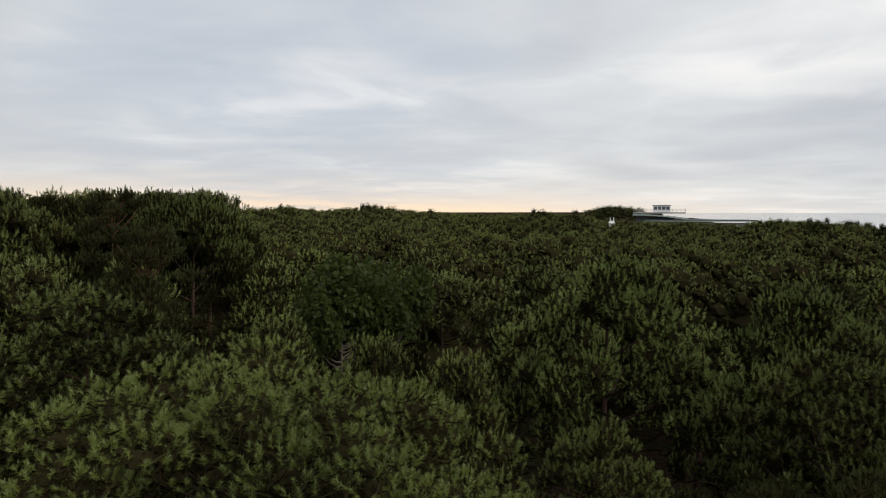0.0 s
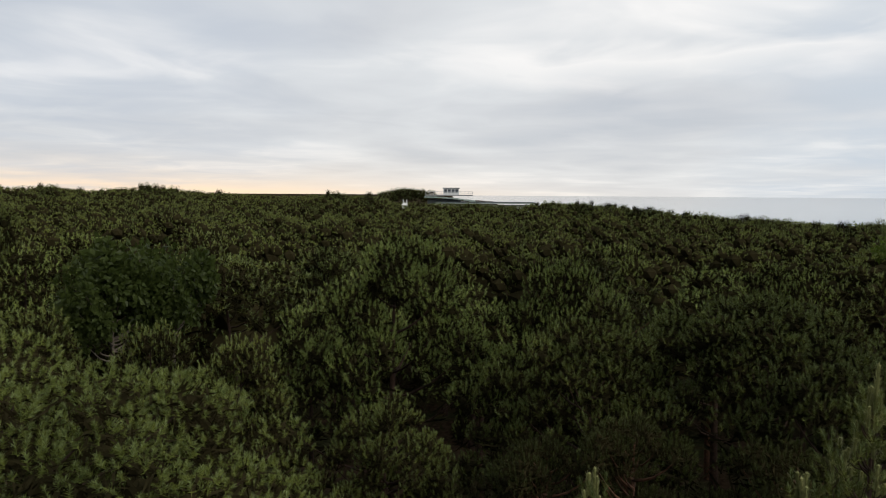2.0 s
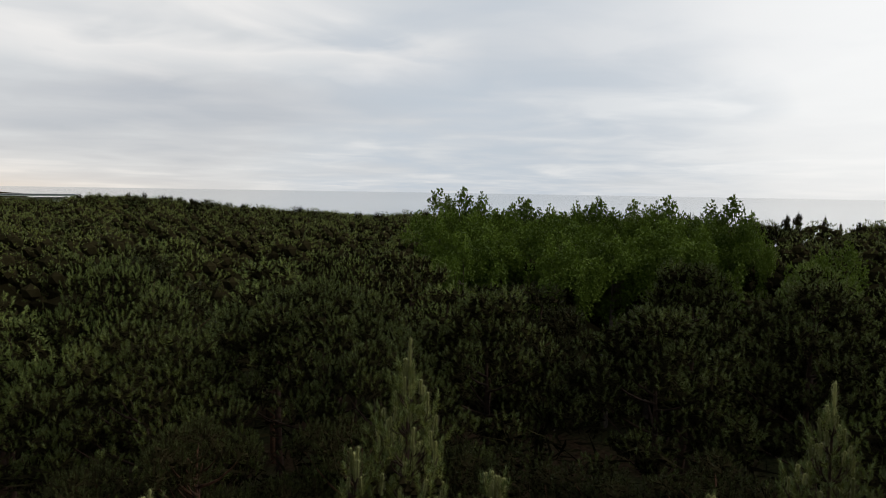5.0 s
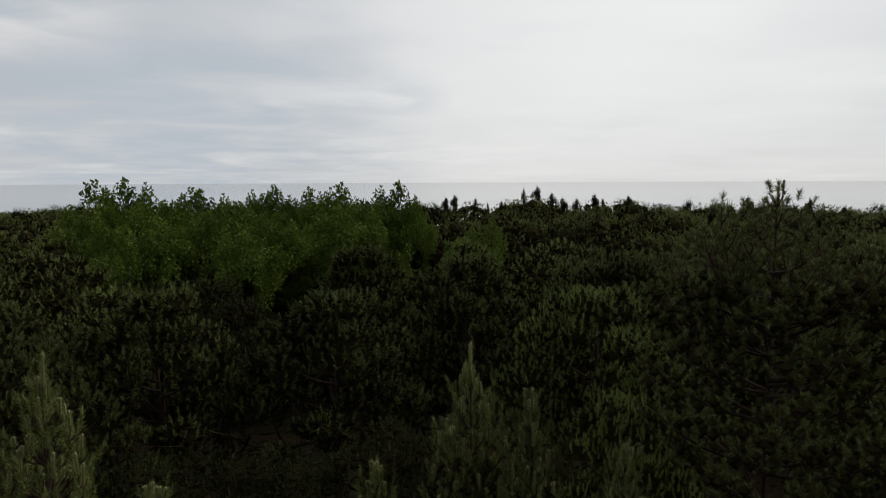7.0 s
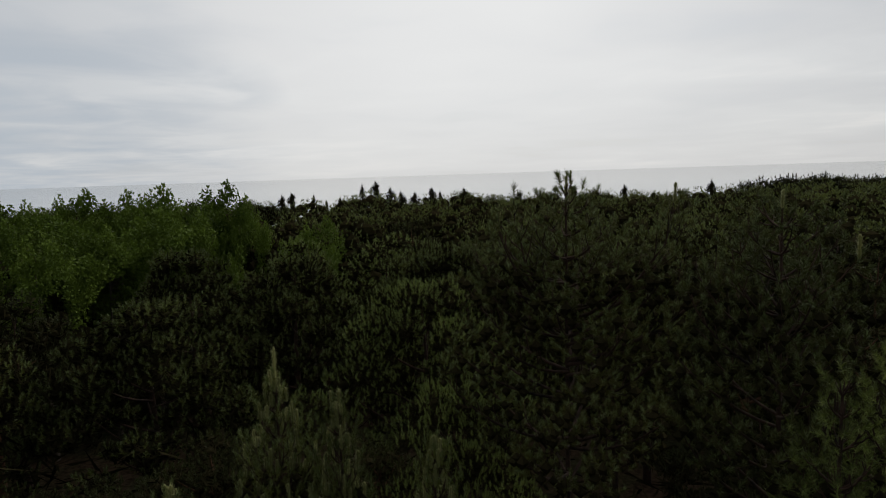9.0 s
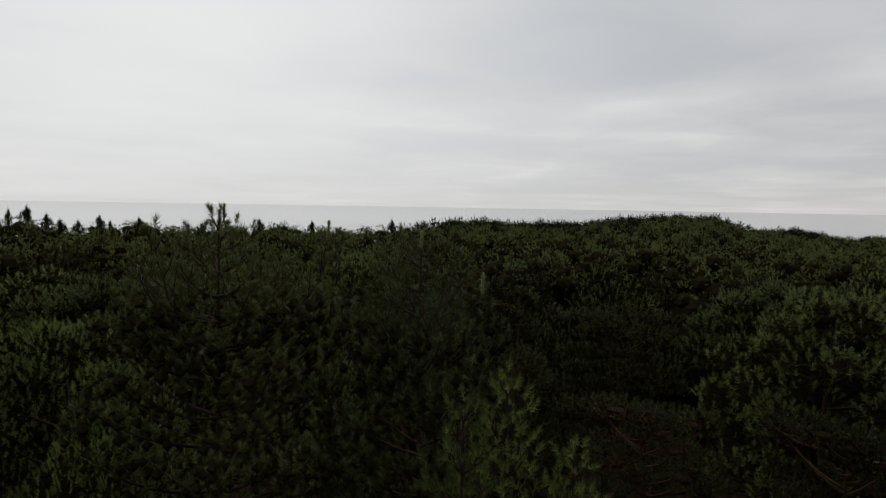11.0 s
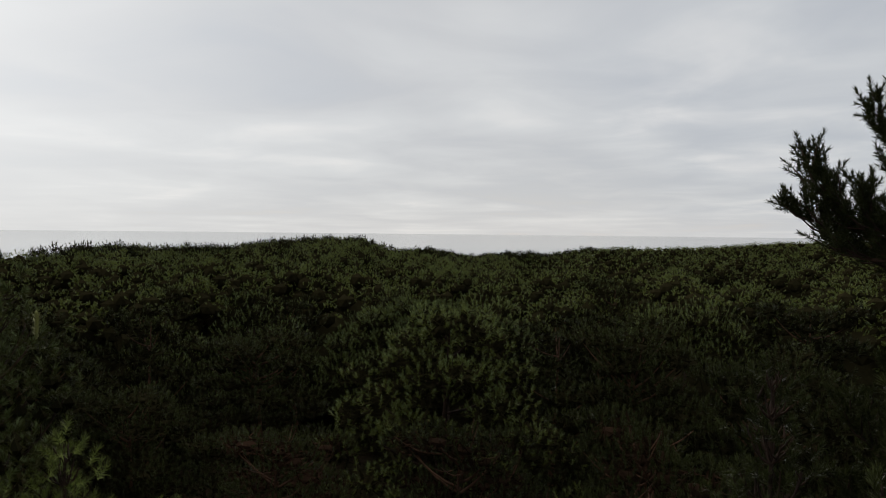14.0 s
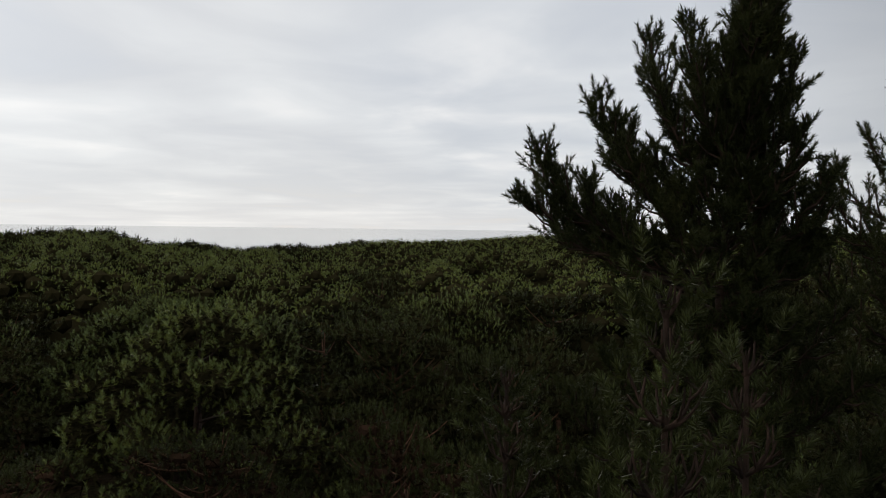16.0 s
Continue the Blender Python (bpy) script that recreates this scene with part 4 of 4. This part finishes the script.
        ob.matrix_basis = Matrix.LocRotScale(Vector(place), Euler((rng.uniform(-0.08, 0.08), rng.uniform(-0.08, 0.08), rng.uniform(0, 6.28))), (wide, wide, long))
    taken.append((x, y, 1.0))
    return tagged(root, label, "pine tree", "pines close to the lookout")


def young_pine(seed, x, y, top, reach, label, depth=2.6, leader=0.3, mat=None, candle=0.9):
    """A slender young pine with a leader and candles on its whorls."""
    whorls = [(0.02, 0.10, 5, 45, 80)]
    below, k = 0.16, 0
    while below < depth:
        whorls.append((below, min(reach, 0.08 + 0.40 * below * reach / 0.7), 6 + k % 2, 26, 80))
        if k > 1:
            whorls.append((below + 0.10, 0.7 * min(reach, 0.08 + 0.40 * below * reach / 0.7), 5, 20, 70))
        below += 0.22 + 0.03 * k
        k += 1
    return tall_pine("young_pine", seed, x, y, top, whorls, label, rise=(15, 68), gap=0.090 if mat is None else 0.085, count=72, blade=0.0046, needle=0.050, shoot=1.5 if mat is None else 1.0, upright=1.2 if mat is None else 0.75, tuft=1.12 if mat is None else 1.2, mat=mat or NEEDLES_SLENDER, candle=candle, leader=leader, trunk=0.045)


young_pine(101, 6.0, 0.78, 7.60, 0.78, "slender young pine with a long leader and pale upright shoots", leader=0.36)
young_pine(102, 4.15, 3.30, 7.87, 0.74, "slender young grey-green pine with pale upright shoots", leader=0.34)
young_pine(103, 5.8, 0.25, 7.30, 0.5, "smaller young pine with pale upright shoots beside a taller one", 2.2, 0.2)
young_pine(104, 5.25, 1.4, 6.85, 0.5, "low young pine with pale upright shoots", 1.8, 0.2)
young_pine(105, 5.9, -0.5, 6.85, 0.55, "low bushy young pine with pale shoots", 1.8, 0.15)
young_pine(106, 4.26, 2.6, 7.0, 0.42, "low young pine with one pale upright shoot", 1.8, 0.18)
young_pine(107, 3.75, 3.45, 7.1, 0.45, "low young pine with pale upright shoots beside a taller one", 1.8, 0.2)
young_pine(108, 2.68, 4.3, 6.95, 0.45, "low young pine with bunched pale upright shoots", 1.8, 0.25)
young_pine(109, 4.7, -3.45, 7.80, 0.72, "bushy young pine with bright green shoots", 2.4, 0.14, NEEDLES_BRIGHT, 0.0)
young_pine(110, 4.45, -2.95, 7.72, 0.6, "bushy young pine with bright green shoots", 2.2, 0.12, NEEDLES_BRIGHT, 0.0)
young_pine(115, 5.35, -3.3, 7.05, 0.7, "low bushy young pine with bright green shoots", 2.2, 0.12, NEEDLES_BRIGHT, 0.0)
young_pine(116, 4.55, -3.95, 7.25, 0.65, "low bushy young pine with bright green shoots", 2.2, 0.12, NEEDLES_BRIGHT, 0.0)
young_pine(117, 3.85, -4.5, 6.7, 0.6, "low bushy young pine with bright green shoots", 2.0, 0.12, NEEDLES_BRIGHT, 0.0)

tall_pine("tall_pine", 201, 6.81, -1.80, 8.92,
          [(0.03, 0.13, 4, 55, 84), (0.2, 0.25, 4), (0.4, 0.45, 5), (0.62, 0.7, 5), (0.85, 0.95, 6), (1.1, 1.15, 6), (1.4, 1.3, 6), (1.7, 1.4, 6), (2.0, 1.45, 6), (2.4, 1.4, 6), (2.8, 1.2, 6)],
          "tall dark pine with spreading limbs and several pointed leaders",
          limbs=[(7.6, (6.35, -1.25, 8.76)), (7.6, (6.3, -2.62, 8.70)), (7.5, (7.0, -3.0, 8.66)), (7.4, (6.9, -1.2, 8.55)), (7.2, (6.1, -3.2, 8.55))],
          rise=(8, 52), candle=0.35, leader=0.15, mat=NEEDLES_YOUNG, upright=0.5, gap=0.11, count=76, blade=0.0052, needle=0.056, tuft=1.25)
tall_pine("tall_pine", 202, 5.55, -3.15, 8.78,
          [(0.15, 0.25, 4), (0.35, 0.42, 5), (0.55, 0.6, 5), (0.8, 0.75, 6), (1.05, 0.88, 6), (1.35, 0.95, 6), (1.65, 1.0, 6), (2.0, 1.0, 6), (2.4, 1.0, 6)],
          "dark pine with ascending limbs beside a taller one", rise=(12, 60), candle=0.2, leader=0.13, mat=NEEDLES_YOUNG, gap=0.11, count=76, blade=0.0052, needle=0.056, tuft=1.25)


def beside(x, y, az, right, deep, z):
    """A place right of and behind x, y as seen along the heading az."""
    v = heading(az)
    return (x + v.y * right + v.x * deep, y - v.x * right + v.y * deep, z)


TX, TY, TA = 0.27, -5.45, -186.8
TALL_LIMBS = [(8.75, -0.96, 0.15, 9.45), (8.75, -0.82, 0.05, 9.30), (8.72, -0.92, -0.1, 9.18), (8.7, -0.64, -0.15, 9.24), (8.68, -0.80, 0.2, 9.03), (8.7, -0.5, 0.1, 9.12),
              (8.95, -0.60, 0.1, 9.70), (8.95, -0.53, 0.0, 9.55), (8.9, -0.44, -0.1, 9.46), (8.95, -0.31, 0.1, 9.40),
              (9.2, -0.36, 0.1, 9.98), (9.2, -0.30, -0.1, 9.75), (9.3, -0.16, 0.0, 10.02), (9.25, -0.10, -0.2, 9.80), (9.4, 0.02, 0.15, 9.92), (9.5, 0.10, 0.0, 10.06), (9.5, 0.19, 0.1, 10.12),
              (9.2, 0.27, 0.0, 9.62), (9.3, 0.30, 0.1, 9.85), (9.05, 0.32, -0.1, 9.44), (8.95, 0.31, 0.1, 9.27), (8.85, 0.43, -0.1, 9.24), (8.8, 0.46, 0.1, 9.12)]
tall_pine("tall_pine", 203, TX, TY, 10.42,
          [(0.14, 0.14, 4, 60, 85), (0.28, 0.20, 5, 55, 85), (0.42, 0.24, 5, 52, 84), (0.56, 0.26, 5, 50, 84), (0.72, 0.28, 5, 48, 82), (0.88, 0.30, 5, 45, 80), (1.05, 0.30, 5, 40, 78),
           (1.22, 0.34, 6, 35, 75), (1.38, 0.40, 7, 28, 70), (1.52, 0.42, 7, 15, 60), (1.64, 0.46, 7, 5, 50), (1.78, 0.44, 6, 0, 45), (1.92, 0.52, 6, 0, 45), (2.1, 0.7, 6), (2.4, 0.85, 6), (2.7, 1.0, 6), (3.05, 1.05, 6), (3.4, 1.0, 5)],
          "tall pine with a bare dark trunk and upswept brush-like limbs",
          limbs=[(z0, beside(TX, TY, TA, r, d, z)) for z0, r, d, z in TALL_LIMBS],
          rise=(5, 58), candle=0.0, leader=0.16, mat=NEEDLES_GREY, gap=0.030, count=52, needle=0.033, blade=0.0052, brushy=1.0, lean=(-0.21, 0.025), straight=8.6, trunk=0.075)
tall_pine("tall_pine", 204, -1.08, -6.3, 10.35,
          [(0.25, 0.3, 5, 40, 80), (0.5, 0.42, 6, 35, 78), (0.75, 0.55, 7, 28, 72), (1.0, 0.7, 8, 20, 68), (1.25, 0.85, 8), (1.5, 0.95, 9), (1.75, 1.0, 9), (2.0, 1.05, 9), (2.3, 1.1, 8), (2.8, 1.1, 6), (3.4, 1.0, 5)],
          "tall dark pine with upswept limbs", rise=(8, 62), leader=0.2, mat=NEEDLES_GREY, count=46, needle=0.034, blade=0.0052, brushy=1.0)
# dark needles in place of the shade beside the tall pines
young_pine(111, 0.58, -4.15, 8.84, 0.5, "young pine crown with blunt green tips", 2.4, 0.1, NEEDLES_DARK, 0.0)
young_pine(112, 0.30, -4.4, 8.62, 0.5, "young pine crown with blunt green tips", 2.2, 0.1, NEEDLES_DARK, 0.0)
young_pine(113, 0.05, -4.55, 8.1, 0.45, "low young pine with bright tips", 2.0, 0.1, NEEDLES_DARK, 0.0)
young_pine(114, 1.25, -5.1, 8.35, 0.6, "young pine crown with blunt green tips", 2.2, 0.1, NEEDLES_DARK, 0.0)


# ---- the lookout building and ships far off ----
def far_building():
    """A low seaside building: long flat roof, a raised deck with a rail, a small glazed hut on it."""
    root = new("seaside_building")
    az = -17.75
    x, y = at(az, 165)
    root.matrix_basis = pose(x, y, 0, 0, 0, az)
    part("wall", box(bmesh.new(), 7.3, 1.5, 3.15, 23, 8, 6.3), WHITE, root, "weathered white wall")
    part("flat_roof", box(bmesh.new(), 8.1, 1, 6.90, 23.5, 11, 0.22, 0.03), DARK_TRIM, root, "dark flat roof")
    part("fascia", box(bmesh.new(), 8.1, -4.6, 6.73, 23.5, 0.15, 0.16), ROOF_GREEN, root, "pale roof edge")
    part("column", box(bmesh.new(), 19.1, -3.6, 3.4, 1.1, 0.9, 6.8, 0.03), WHITE, root, "white end pier")
    bm = bmesh.new()
    for k in range(9):
        u = k / 8
        box(bm, -5.6 + 10.6 * u, 0, 7.75 + 0.35 * math.cos(u * 1.5) - 0.55 * u * u, 1.4, 8, 0.28)
    part("curved_roof", bm, ROOF_GREEN, root, "pale green curved roof")
    part("upper_wall", box(bmesh.new(), -1.6, 0.5, 7.1, 8.0, 6, 1.2), DARK_TRIM, root, "dark recessed upper wall")
    part("deck", box(bmesh.new(), -0.5, 0, 8.55, 11.2, 7.5, 0.28, 0.03), CONCRETE, root, "raised concrete deck")
    rail = part("railing", box(bmesh.new(), -0.5, -3.6, 9.4, 11.2, 0.07, 0.07), STEEL, root, "thin steel railing")
    part("rail_bar", box(bmesh.new(), -0.5, -3.6, 9.05, 11.2, 0.05, 0.05), STEEL, rail)
    for k in range(13):
        part("rail_post", box(bmesh.new(), -6.05 + 11.1 * k / 12, -3.6, 9.04, 0.07, 0.07, 0.75), STEEL, rail)
    hut = part("hut", box(bmesh.new(), 0.0, 0, 9.45, 3.8, 3.0, 1.5, 0.03), WHITE, root, "small pale lookout hut")
    part("hut_roof", box(bmesh.new(), 0.0, 0, 10.28, 4.1, 3.4, 0.18, 0.03), CONCRETE, hut)
    for k in range(4):
        part("pane", box(bmesh.new(), -1.35 + 0.9 * k, -1.52, 9.6, 0.72, 0.05, 0.75), GLASS, hut)
    return tagged(root, "low white seaside building with a railed deck and small hut", "building")


def far_house():
    root = new("small_house")
    x, y = at(-13.9, 150)
    root.matrix_basis = pose(x, y, 0, 0, 0, -13.9)
    part("wall", box(bmesh.new(), 0, 0, 3.2, 1.2, 2.4, 6.4, 0.03), WHITE, root)
    bm = bmesh.new()
    bmesh.ops.create_cone(bm, cap_ends=True, segments=4, radius1=1.2, radius2=0.5, depth=0.5, matrix=pose(0, 0, 6.65, 0, 0, 45))
    part("roof", bm, WHITE, root, "pale hipped roof")
    for k in (-0.45, 0.45):
        part("chimney", box(bmesh.new(), k * 0.8, 0, 7.2, 0.2, 0.2, 0.8), WHITE, root)
    part("window", box(bmesh.new(), 0.1, -1.22, 5.95, 0.5, 0.06, 0.5), GLASS, root)
    return tagged(root, "small white house top with two pale chimneys above trees", "house")


def far_ship(az, r, length):
    root = new("cargo_ship")
    x, y = at(az, r)
    root.matrix_basis = pose(x, y, SEA, 0, 0, az)
    bm = box(bmesh.new(), 0, 0, 3.5, length, 16, 7)
    for v in bm.verts:
        if v.co.z < 1:
            v.co.x *= 0.92
    part("hull", bm, HULL, root, "dark grey hull")
    part("bridge", box(bmesh.new(), -length * 0.36, 0, 11, length * 0.1, 13, 9, 0.2), CONCRETE, root)
    part("deck_load", box(bmesh.new(), length * 0.08, 0, 8.2, length * 0.6, 12, 2.6, 0.2), CONCRETE, root)
    return tagged(root, "hazy grey cargo ship far out on the sea", "ship", "ships on the horizon")


far_building()
far_house()
far_ship(-26.1, 9000, 110)
far_ship(-165.2, 9000, 70)
